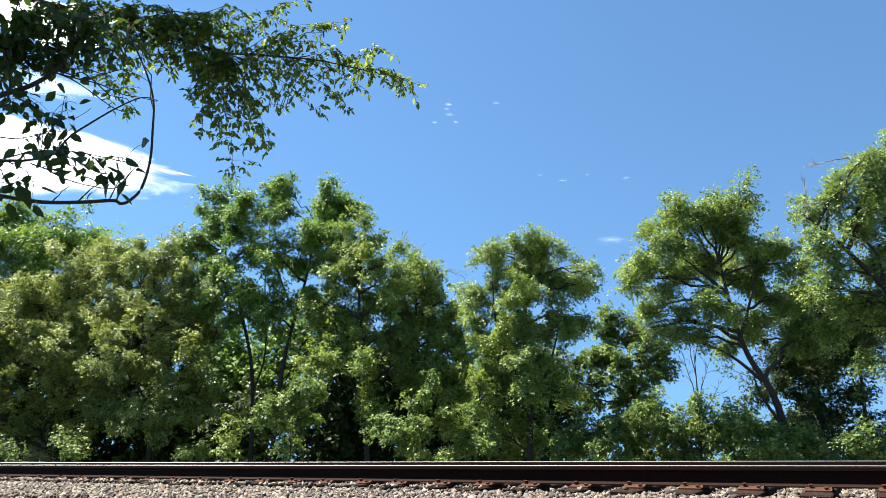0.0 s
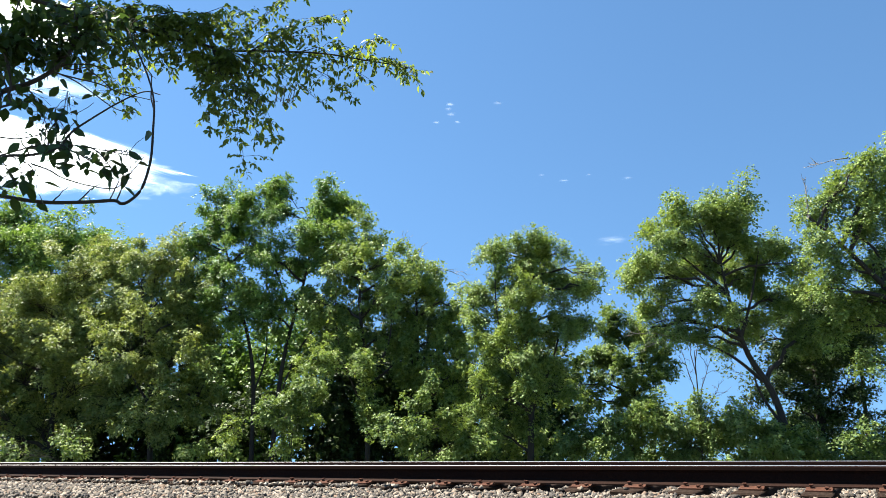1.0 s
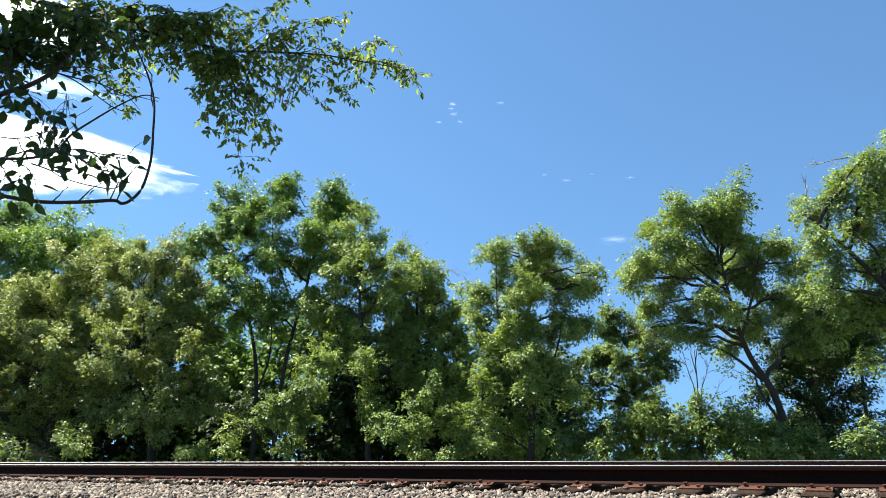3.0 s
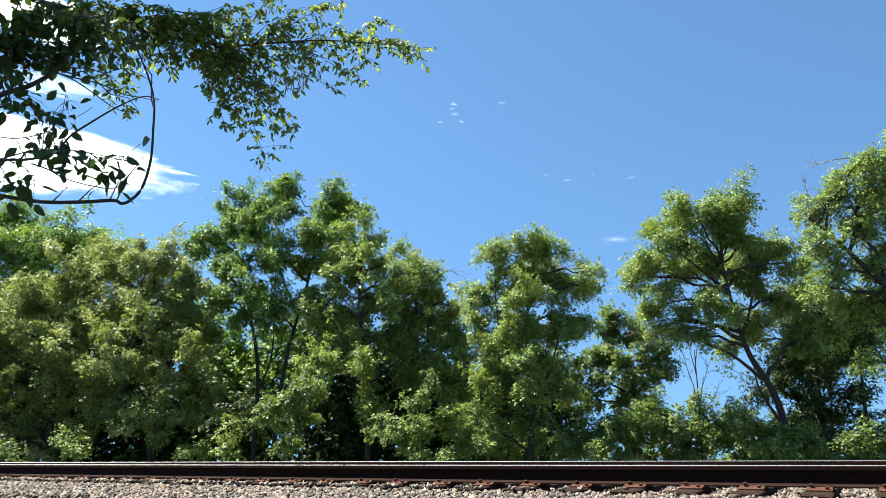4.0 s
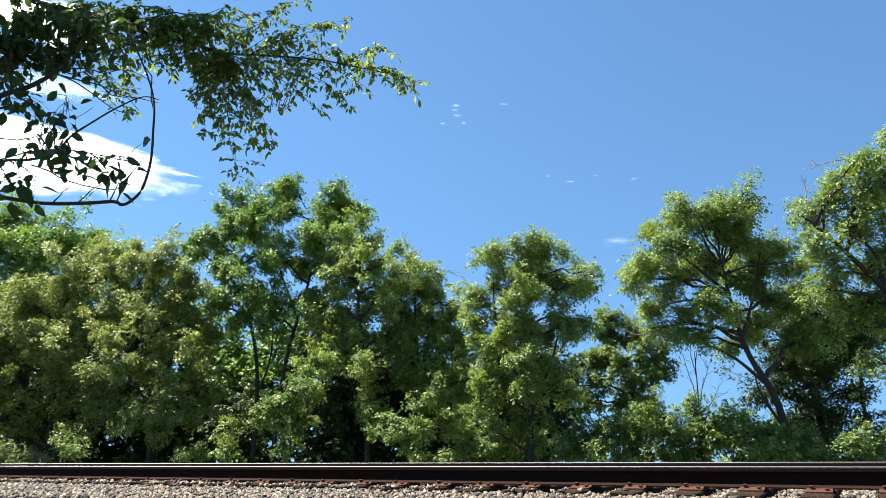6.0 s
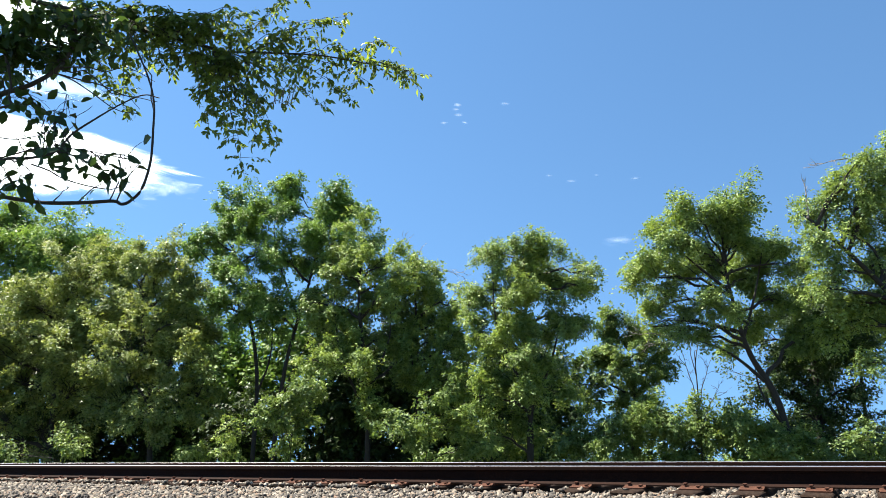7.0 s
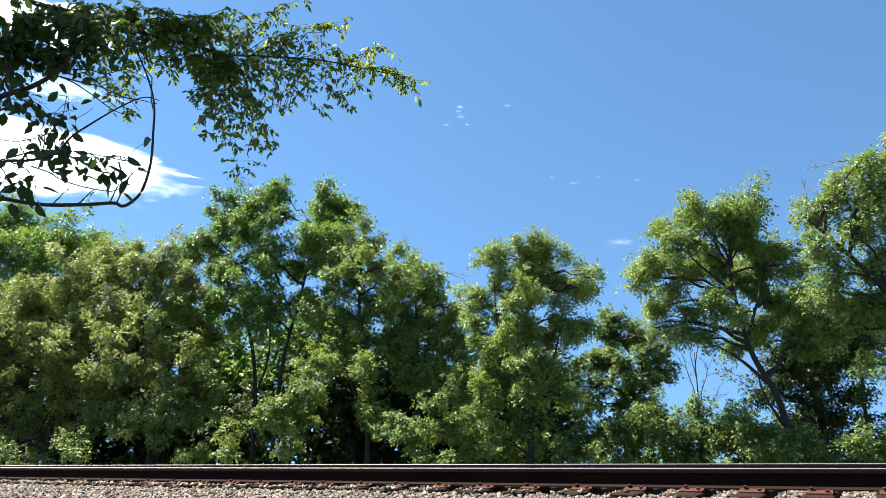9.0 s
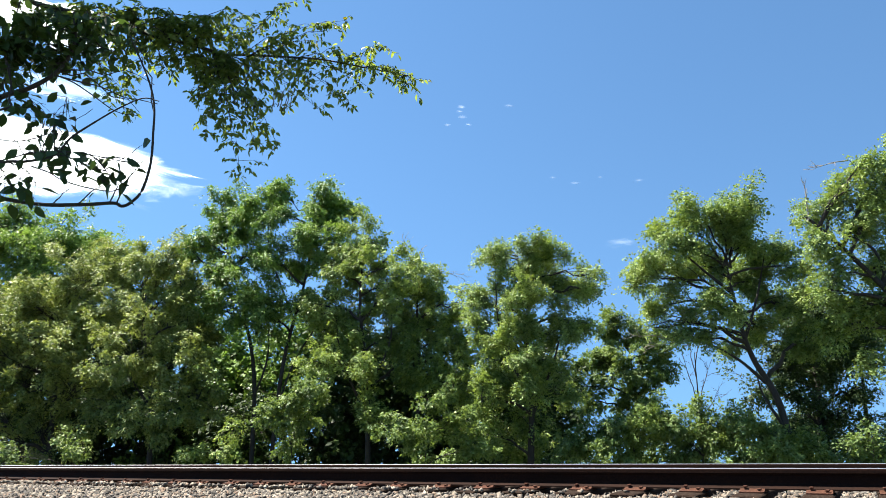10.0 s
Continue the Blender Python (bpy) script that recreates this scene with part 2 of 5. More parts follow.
# Sways that differ from tree to tree, in metres, every half second.
SWAY_LOCUST = [0.0, -0.04, 0.06, 0.19, 0.35, 0.36, 0.53, 0.68, 0.77, 0.82, 0.72, 0.72, 0.7, 0.7, 0.65, 0.48, 0.35, 0.34, 0.4, 0.47, 0.27]
SWAY_FORKED = [0.0, -0.1, -0.14, -0.1, 0.0, 0.12, 0.16, 0.18, 0.18, 0.18, 0.2, 0.18, 0.22, 0.26, 0.3, 0.24, 0.14, 0.06, -0.18, -0.26, -0.12]
SWAY_PLUME = [0.0, -0.06, -0.12, -0.18, -0.18, -0.1, -0.04, 0.0, 0.02, -0.04, -0.06, -0.06, 0.0, 0.06, 0.06, 0.12, 0.12, 0.0, -0.12, -0.24, -0.28]
SWAY_BROAD = [0.0, 0.05, 0.11, 0.16, 0.21, 0.21, 0.18, 0.15, 0.11, 0.05, 0.05, 0.03, 0.01, 0.0, 0.0, 0.03, 0.03, 0.05, 0.08, 0.15, 0.15]
SWAY_LEANING = [0.0, 0.0, 0.0, 0.0, 0.0, 0.0, 0.03, 0.05, 0.08, 0.1, 0.08, 0.06, 0.08, 0.12, 0.18, 0.32, 0.44, 0.5, 0.42, 0.33, 0.31]
SWAY_CREST = [0.0, -0.06, -0.1, -0.12, -0.16, -0.19, -0.19, -0.18, -0.15, -0.1, 0.0, 0.06, 0.06, 0.04, 0.01, -0.03, 0.09, 0.18, 0.19, 0.18, 0.1]
SWAY_SHRUB = [0.0, 0.02, 0.03, 0.0, -0.02, 0.0, 0.01, 0.02, 0.0, 0.01, -0.01, 0.0, 0.12, 0.3, 0.46, 0.57, 0.57, 0.51, 0.42, 0.39, 0.38]


def spray_leaves(rng, hubs, outs, radius, per, length):
    """Flat sprays of leaves: each spray is a loose disc that faces up and outward, its leaves lying along it like shingles."""
    n = len(hubs)
    face = unit(0.75 * outs + rng.normal(0, 0.38, (n, 3)) + (0, 0, 0.85))
    a = unit(np.cross(face, rng.normal(0, 1, (n, 3))))
    b = np.cross(face, a)
    wide = radius * rng.uniform(0.6, 1.35, (n, 1))
    ang = rng.uniform(0, 2 * np.pi, (n, per, 1))
    far = np.sqrt(rng.uniform(0.02, 1.0, (n, per, 1))) * wide[:, None]
    ray = np.cos(ang) * a[:, None] + 0.72 * np.sin(ang) * b[:, None]
    spots = hubs[:, None] + far * ray - (0, 0, 1.1) * far ** 2 / (2 * radius) + face[:, None] * rng.normal(0, 0.22 * radius, (n, per, 1))
    way = unit(ray + 0.5 * outs[:, None] + rng.normal(0, 0.4, (n, per, 3)) - (0, 0, 0.3)).reshape(-1, 3)
    normal = (face[:, None] + rng.normal(0, 0.34, (n, per, 3))).reshape(-1, 3)
    side = unit(np.cross(way, normal))
    normal = np.cross(side, way)
    spots = spots.reshape(-1, 3)
    k = len(spots)
    size = (length * rng.uniform(0.65, 1.25, k))[:, None]
    width = size * rng.uniform(0.24, 0.36, k)[:, None]
    fold = -0.3 * width * normal * rng.uniform(-0.3, 1.2, k)[:, None]
    spots = spots - 0.4 * size * way
    co = np.stack([spots, spots + 0.42 * size * way + width * side - fold, spots + size * way, spots + 0.5 * size * way - width * side - fold], 1)
    tri = np.array([[0, 1, 2], [0, 2, 3]])
    tris = (tri[None] + (np.arange(k) * co.shape[1])[:, None, None]).reshape(-1, 3)
    return co.reshape(-1, 3), tris


def add_bough(rng, tree, joint, middle, radii, leaf, length, density, thick, height, sway, bark=None, clump=0.13):
    """A limb from its joint with twigs that fill an uneven crown round the middle, and sprays of leaves on them."""
    joint, middle, radii = (np.asarray(v, float) for v in (joint, middle, radii))
    wood = Wood()
    end = middle - joint
    limb = bowed(rng, (0, 0, 0), end, 0.1, 7)
    wood.tube(limb, thick, thick * 0.3, 6)
    count = int(max(8, 17 * radii[0] * radii[2]))
    d = unit(rng.normal(0, 1, (count, 3)) + (0, 0, 0.15))
    lobes = unit(rng.normal(0, 1, (6, 3)) + (0, 0, 0.3))
    reach = 0.66 + 0.75 * np.clip((d @ lobes.T).max(1), 0, 1) ** 4 * rng.uniform(0.4, 1.3, count)
    tips = end + d * radii * (rng.uniform(0.1, 1.0, count) ** 0.42 * reach * 1.08)[:, None]
    # upright shoots that break the crown's outline
    shoot = (d[:, 2] > 0.25) & (rng.uniform(0, 1, count) < 0.42)
    tips[shoot] += np.stack([rng.normal(0, 0.1, count), rng.normal(0, 0.1, count), rng.uniform(0.15, 0.5, count) * min(1.0, radii[2])], 1)[shoot]
    per = 13
    sprays = max(2, int(LEAFINESS * density * np.pi * radii[0] * radii[2] / count / per))
    hubs, outs = [], []
    for tip, out in zip(tips, d):
        root = limb[rng.integers(2, 7)]
        line = bowed(rng, root, tip, 0.08, 4)
        wood.tube(line, thick * 0.2 + 0.004, 0.003, 3)
        k = max(2, int(sprays * rng.uniform(0.55, 1.45)))
        f = 1.0 - rng.uniform(0.0, 0.7, k) ** 1.8
        at = line[0] + (tip - line[0]) * f[:, None] + rng.normal(0, 1, (k, 3)) * clump * (0.95, 0.95, 0.75)
        hubs.append(at)
        outs.append(unit(at - tip + 0.25 * clump * rng.normal(0, 1, (k, 3))) * 0.5 + 0.75 * out)
        for spot in at[:2]:
            wood.tube(np.array([line[2], spot]), 0.0045, 0.0025, 3)
    bough = wood.link("bough", bark or BARK, tree)
    bough.matrix_basis = Matrix.Translation(joint)
    co, tri = spray_leaves(rng, np.concatenate(hubs), np.concatenate(outs), clump * 1.05, per, length * 1.02)
    tri_mesh("foliage", co, tri, leaf, bough)
    SWAYING.append((bough, joint, max(0.5, float(np.linalg.norm(end))), height, sway, rng.uniform(0, 6.28)))
    return bough


LEAFINESS = 0.58        # leaves for each unit of a crown's density


def build_tree(seed, label, trunk, thick, boughs, leaf, length=0.088, density=2350, sway=CALM, swing=1.0, category="tree", group="", bark=None, clump=0.13, more={}, bare=(), stems=()):
    """A tree: a trunk along its line, and boughs (x, y, z, half width, half height) that spring from the trunk's nearest lower part."""
    rng = np.random.default_rng(seed)
    base = np.array(trunk[0], float)
    tree = tagged(new("shrub" if category == "shrub" else "tree"), label, category, group)
    tree.matrix_basis = Matrix.Translation(base)
    line = smooth_line([np.array(p) - base for p in trunk], 5)
    line[0, 2] -= 0.15
    wood = Wood()
    wood.tube(line, 0.75 * thick, thick * 0.2, 9)
    for stem in stems:
        wood.tube(smooth_line([np.array(p) - base for p in stem], 5), 0.36 * thick, 0.05 * thick, 7)
    stem_top = max(b[2] for b in boughs) - base[2]
    SWAYING_TRUNKS.append((wood.link("trunk", bark or BARK, tree), sway, swing, stem_top))
    radius = np.linspace(thick, thick * 0.3, len(line))
    top = max(b[2] for b in boughs) - base[2]
    for k, (x, y, z, half, tall) in enumerate(boughs):
        mid = np.array((x, y, z)) - base
        gap = np.linalg.norm((line - mid) * (1, 1, 0.8), axis=1) + 3.0 * np.maximum(0, line[:, 2] - mid[2] + 0.3 * tall)
        i = int(np.argmin(gap))
        arm = np.linalg.norm(mid - line[i])
        add_bough(rng, tree, line[i], mid, (1.06 * half, 1.06 * half, max(1.12 * tall, 0.9 * half)), leaf, length, density * (1.0 if category == "shrub" else min(1.0, 0.25 + 0.18 * mid[2])),
                  min(0.8 * radius[i], 0.02 + 0.02 * arm), swing * max(0.1, mid[2] / top) ** 1.3, more.get(k, sway), bark, clump)
    ends = [line[-1]] + [np.array(stem[-1]) - base for stem in stems]
    for end in bare:
        tip = np.array(end) - base
        dead_branch(rng, tree, min(ends, key=lambda p: np.linalg.norm(p - tip)), tip)
    return tree


def dead_branch(rng, tree, start, end, bark=None):
    """A leafless grey branch with forked twigs."""
    wood = Wood()
    way = bowed(rng, start, end, 0.05, 7)
    wood.tube(way, 0.016, 0.004, 5)
    size = float(np.linalg.norm(np.array(end) - start))
    for k in (2, 3, 4, 4, 5, 5, 6):
        tip = way[k] + (way[6] - way[0]) * rng.uniform(0.08, 0.2) + rng.normal(0, 0.09 * size, 3)
        twig = bowed(rng, way[k], tip, 0.1, 5)
        wood.tube(twig, 0.007, 0.003, 3)
        for j in (2, 3, 4):
            wood.tube(np.array([twig[j], twig[j] + (tip - way[k]) * 0.3 + rng.normal(0, 0.04 * size, 3)]), 0.0045, 0.0025, 3)
    wood.link("dead_branch", bark or BARK_DEAD, tree, "bare dead branch")


def bare_sapling(seed, label, trunk, ends):
    rng = np.random.default_rng(seed)
    base = np.array(trunk[0], float)
    tree = tagged(new("sapling"), label, "tree")
    tree.matrix_basis = Matrix.Translation(base)
    line = smooth_line([np.array(p) - base for p in trunk], 4)
    wood = Wood()
    wood.tube(line, 0.03, 0.008, 6)
    wood.link("trunk", BARK, tree)
    for f, end in ends:
        dead_branch(rng, tree, line[int(f * (len(line) - 1))], np.array(end) - base, BARK)
    return tree


# ---- ground and track ----
# The track's own space: s runs along the near rail, n across it away from the camera.
TRACK_AT, TRACK_TURN = (3.56, 5.85), 60.0
TRACK = pose(TRACK_AT[0], TRACK_AT[1], 0, 0, 0, 90 + TRACK_TURN)
# local x = along the rail, towards the far left; local y = -n


def profile_sheet(name, profile, lengths, material):
    """A sheet along the track whose cross section is given as (n, z)."""
    verts = [(s, -n, z) for s in lengths for n, z in profile]
    k = len(profile)
    faces = [(i * k + j, i * k + j + 1, (i + 1) * k + j + 1, (i + 1) * k + j) for i in range(len(lengths) - 1) for j in range(k - 1)]
    return link_mesh(name, verts, faces, material, None, TRACK)


tagged(profile_sheet("ground", [(-3000, -0.75), (-60, -0.75), (-9, -0.68), (-4.6, -0.6), (-3.6, -0.45), (3.9, -0.45), (5.2, -0.62), (9, -0.7), (60, -0.7), (3000, -0.7)],
                     [-3000, -60, -20, -5, 0, 10, 30, 80, 3000], GROUND), "weedy soil beside the railway embankment", "ground", kind="structure")
CANT = 0.043 / 1.505
tagged(profile_sheet("ballast_bed", [(-4.2, -0.62), (-2.9, -0.20), (-2.5, -0.15), (-0.62, -0.095), (-0.5, -0.10), (0.0, -0.10), (2.35, -0.03), (4.6, -0.66)],
                     [-60, -15, -5, 0, 5, 10, 20, 40, 90], BED), "grey crushed stone bed under the track", "ballast", kind="structure")

TIE_STEP, TIE_FROM = 0.512, 0.49


def rail_section():
    """Outline of a flat-bottomed rail, 175 mm high: foot, web, head."""
    half = [(0.074, 0.0), (0.074, 0.011), (0.032, 0.025), (0.013, 0.038), (0.009, 0.052), (0.009, 0.110), (0.013, 0.124),
            (0.034, 0.132), (0.037, 0.136), (0.037, 0.161), (0.033, 0.1705), (0.026, 0.174), (0.0, 0.175)]
    return [(x, z) for x, z in half] + [(-x, z) for x, z in reversed(half[:-1])]


def rail(n, z, label):
    sec = rail_section()
    lengths = [-30.0 + 4.0 * i for i in range(31)]
    k = len(sec)
    thing = tagged(new("rail"), label, "rail", "rails of the track")
    thing.matrix_basis = TRACK @ pose(0, -n, z, -math.degrees(math.atan(CANT)))
    verts = [(s, y, h) for s in lengths for y, h in sec]
    faces = [(i * k + j, i * k + (j + 1) % k, (i + 1) * k + (j + 1) % k, (i + 1) * k + j) for i in range(len(lengths) - 1) for j in range(k)]
    body = link_mesh("rail_body", verts, faces, RUST_SHADED, thing)
    top = [(y, h + 0.0012) for y, h in sec if h > 0.165]
    k = len(top)
    verts = [(s, y, h) for s in lengths for y, h in top]
    faces = [(i * k + j, i * k + j + 1, (i + 1) * k + j + 1, (i + 1) * k + j) for i in range(len(lengths) - 1) for j in range(k - 1)]
    tagged(link_mesh("running_surface", verts, faces, POLISHED, thing, None, True), "polished running surface of the rail")
    return thing


rail(0.0, 0.013, "rusty brown steel rail with polished top, spiked to ties")
rail(1.505, 0.013 + 0.043, "rusty steel rail across the track, slightly higher")


def bevelled_box(size, bevel, rng=None, rough=0.0):
    bm = bmesh.new()
    bmesh.ops.create_cube(bm, size=1.0)
    bmesh.ops.scale(bm, vec=size, verts=bm.verts)
    bmesh.ops.bevel(bm, geom=bm.edges[:], offset=bevel, segments=1, affect="EDGES")
    if rough:
        for v in bm.verts:
            v.co += Vector([rng.uniform(-rough, rough) for _ in range(3)])
    return bm


def part(name, bm, material, parent, label="", at=None):
    me = bpy.data.meshes.new(name)
    bm.to_mesh(me)
    bm.free()
    me.materials.append(material)
    ob = new(name, me)
    ob.parent = parent
    if at is not None:
        ob.matrix_basis = at
    return tagged(ob, label)


def spike_mesh():
    """A cut spike: square shank and an offset head that hooks over the rail's foot."""
    bm = bevelled_box((0.016, 0.016, 0.06), 0.002)
    head = bevelled_box((0.034, 0.042, 0.016), 0.005)
    bmesh.ops.translate(head, vec=(0, 0.008, 0.034), verts=head.verts)
    tmp = bpy.data.meshes.new("head")
    head.to_mesh(tmp)
    head.free()
    bm.from_mesh(tmp)
    return bm


def plate_mesh():
    """A rolled tie plate with two shoulders and its spike holes' raised rims."""
    sec = [(-0.19, 0.0), (-0.19, 0.010), (-0.105, 0.016), (-0.082, 0.030), (-0.072, 0.030), (-0.071, 0.019), (0.071, 0.019), (0.072, 0.030),
           (0.082, 0.030), (0.105, 0.016), (0.19, 0.010), (0.19, 0.0)]
    bm = bmesh.new()
    a = [bm.verts.new((-0.098, y, z)) for y, z in sec]
    b = [bm.verts.new((0.098, y, z)) for y, z in sec]
    bm.faces.new(a)
    bm.faces.new(list(reversed(b)))
    for i in range(len(sec)):
        j = (i + 1) % len(sec)
        bm.faces.new((a[j], a[i], b[i], b[j]))
    return bm


def railway_tie():
    rng = random.Random(5)
    tie = tagged(new("railway_tie"), "dark creosoted timber tie bedded in crushed stone", "railway tie", "ties of the track")
    bm = bevelled_box((0.23, 2.6, 0.18), 0.012, rng, 0.004)
    part("timber", bm, TIE_WOOD, tie, at=pose(0, -0.7525, -0.09))
    for y, turn in ((0.0, 0), (-1.505, 180)):
        plate = part("tie_plate", plate_mesh(), RUST, tie, "rusty steel tie plate", pose(0, y, 0.001))
        for dx, dy, rz in ((0.055, 0.088, 180), (-0.055, -0.088, 0), (-0.06, 0.135, 180)):
            part("spike", spike_mesh(), RUST, plate, "rusty square-headed spike", pose(dx, dy, 0.013 if abs(dy) < 0.1 else -0.005, 0, 0, rz))
    return tie


def lay_ties():
    first = railway_tie()
    rng = random.Random(11)
    tilt = -math.degrees(math.atan(CANT))
    for i in range(-12, 40):
        m = TRACK @ pose(TIE_FROM + i * TIE_STEP + rng.uniform(-0.012, 0.012), rng.uniform(-0.03, 0.05), -0.007 + rng.uniform(-0.003, 0.0), tilt, 0, rng.uniform(-1.2, 1.2))
        if i == -12:
            first.matrix_basis = m
        else:
            copy_thing(first, m)


lay_ties()


def bed_height(n):
    return np.interp(n, [-4.2, -2.9, -2.5, -0.62, -0.5, 0.0, 2.35, 4.6], [-0.62, -0.20, -0.15, -0.095, -0.10, -0.10, -0.03, -0.66])


def stones():
    """Crushed stone: angular lumps, each a crooked block with broken corners."""
    rng = np.random.default_rng(3)
    base = np.array([(x, y, z) for x in (-1.0, 1.0) for y in (-1.0, 1.0) for z in (-1.0, 1.0)])
    quads = ((0, 1, 3, 2), (4, 6, 7, 5), (0, 4, 5, 1), (2, 3, 7, 6), (0, 2, 6, 4), (1, 5, 7, 3))
    tri = np.array([t for a, b, c, d in quads for t in ((a, b, c), (a, c, d))])
    sets = []
    for count, s0, s1, n0, n1, lift in ((12000, -4.0, 15.0, -2.6, -0.09, 0.0), (20000, -4.0, 15.0, -2.4, -0.12, 0.02), (6000, 15.0, 32.0, -2.4, -0.06, 0.02),
                                        (3000, -3.0, 15.0, -0.05, 2.2, 0.0), (4500, -3.0, 6.0, 0.05, 0.9, 0.02), (2000, -4.0, 15.0, -4.0, -2.6, 0.0)):
        s, n = rng.uniform(s0, s1, count), rng.uniform(n0, n1, count)
        over = np.abs((s - TIE_FROM + 0.25) % TIE_STEP - 0.25) < 0.125
        on_tie = over & (n > -0.56) & (n < 2.06)
        keep = ~on_tie | ((n < -0.33) & (s > 2.0 + rng.uniform(0, 3, count)))
        keep &= ~((np.abs(n) < 0.09) | (np.abs(n - 1.505) < 0.09)) | (~over & (rng.uniform(0, 1, count) < 0.5))
        z = bed_height(n) + lift + np.where(on_tie, 0.075, 0.0) + rng.uniform(-0.005, 0.02, count)
        z = np.where((n > -0.45) & (n < 0.1) & ~on_tie, np.minimum(z, -0.07) + 0.015 * np.clip((s - 3) / 4, 0, 1), z)
        z = np.where(on_tie, -0.022, z)
        sets.append(np.stack([s, -n, z], 1)[keep])
    at = np.concatenate(sets)
    k = len(at)
    size = rng.uniform(0.013, 0.031, (k, 1, 1)) * rng.uniform(0.75, 1.5, (k, 1, 3)) * (1.0, 0.85, 0.5)
    lump = base[None] * rng.uniform(0.3, 1.1, (k, 8, 3)) * size
    q = unit(rng.normal(0, 1, (k, 4)))
    w, x, y, z = q.T
    rot = np.stack([1 - 2 * (y * y + z * z), 2 * (x * y - w * z), 2 * (x * z + w * y), 2 * (x * y + w * z), 1 - 2 * (x * x + z * z), 2 * (y * z - w * x),
                    2 * (x * z - w * y), 2 * (y * z + w * x), 1 - 2 * (x * x + y * y)], 1).reshape(k, 3, 3)
    co = np.einsum("kij,kvj->kvi", rot, lump) + at[:, None]
    tris = (tri[None] + (np.arange(k) * 8)[:, None, None]).reshape(-1, 3)
    ob = tri_mesh("ballast_stones", co.reshape(-1, 3), tris, STONE)
    ob.matrix_basis = TRACK
    tagged(ob, "pale grey and tan crushed stone ballast", "ballast", kind="stuff")


stones()


# ---- trees and shrubs beyond the track ----
build_tree(101, "tall locust tree with feathery leaves behind the thicket",
           [(-17.26, 31, -0.68), (-17.8, 31, 4.56), (-18.9, 31, 8.73), (-19.55, 31, 10.94)], 0.16,
           [(-20.34, 30.98, 10.93, 1.46, 1.2), (-17.14, 29.79, 9.84, 1.53, 1.14), (-20.2, 32.16, 9.33, 1.63, 1.09), (-16.73, 31.78, 10.06, 1.22, 0.95),
            (-15.05, 30.75, 9.06, 1.04, 0.78), (-22.51, 31.27, 10.18, 1.87, 1.6), (-17.27, 29.85, 7.38, 1.49, 1.12), (-19.43, 29.87, 6.88, 1.49, 1.12)],
           LEAF_LOCUST, length=0.13, density=2500, clump=0.24)

build_tree(102, "dense rounded tree with olive green leaves to the ground",
           [(-12.69, 23.5, -0.68), (-12.93, 23.5, 2.39), (-13.08, 23.5, 5.06)], 0.14,
           [(-13.34, 22.21, 5.16, 1.38, 0.92), (-12.56, 23.58, 6.48, 1.49, 0.89), (-12.23, 22.2, 4.05, 1.45, 1.09), (-14.89, 23.84, 4.33, 1.36, 1.17),
            (-14.06, 23.56, 2.76, 1.42, 1.23), (-11.99, 22.9, 2.51, 1.37, 1.1), (-13.26, 23.59, 1.3, 1.49, 0.84), (-15.83, 23.43, 3.5, 1.52, 1.71),
            (-14.52, 21.8, 1.38, 1.38, 1.03), (-15.95, 23.36, 5.32, 1.16, 0.77), (-11.56, 23.57, 5.07, 1.17, 1.07),
            (-11.76, 23.63, 6.99, 0.81, 0.59), (-12.59, 23.28, 6.36, 0.79, 0.65), (-14.14, 23.53, 5.46, 0.90, 0.65)],
           LEAF_OLIVE, length=0.082, density=3500)

build_tree(103, "dense rounded tree with pale olive crown",
           [(-9.0, 22.5, -0.68), (-9.35, 22.5, 2.47), (-9.92, 22.5, 4.85)], 0.13,
           [(-10.61, 23.59, 6.69, 1.49, 0.89), (-8.45, 22.25, 5.74, 0.93, 0.84), (-10.87, 22.82, 5.3, 1.23, 0.95), (-9.32, 22.86, 4.92, 1.23, 0.94),
            (-9.65, 21.46, 3.39, 1.31, 0.96), (-8.2, 21.36, 3.21, 1.04, 0.95), (-10.61, 22.54, 1.77, 1.25, 1.07), (-8.64, 21.2, 1.68, 1.26, 1.01),
            (-7.65, 22.08, 2.25, 0.97, 1.06), (-8.18, 23.01, 4.38, 0.85, 0.94),
            (-9.16, 22.31, 6.88, 0.73, 0.49), (-8.41, 22.81, 6.24, 0.67, 0.60), (-9.87, 22.04, 6.61, 0.72, 0.55), (-8.27, 22.05, 4.75, 0.67, 0.67)],
           LEAF_OLIVE, stems=[[(-9.23, 22.5, 1.94), (-8.68, 22.5, 3.73), (-8.52, 22.5, 5.61)], [(-9.26, 22.5, 1.94), (-10.37, 22.5, 3.37), (-11.04, 22.5, 4.85)]], length=0.082, density=3500)

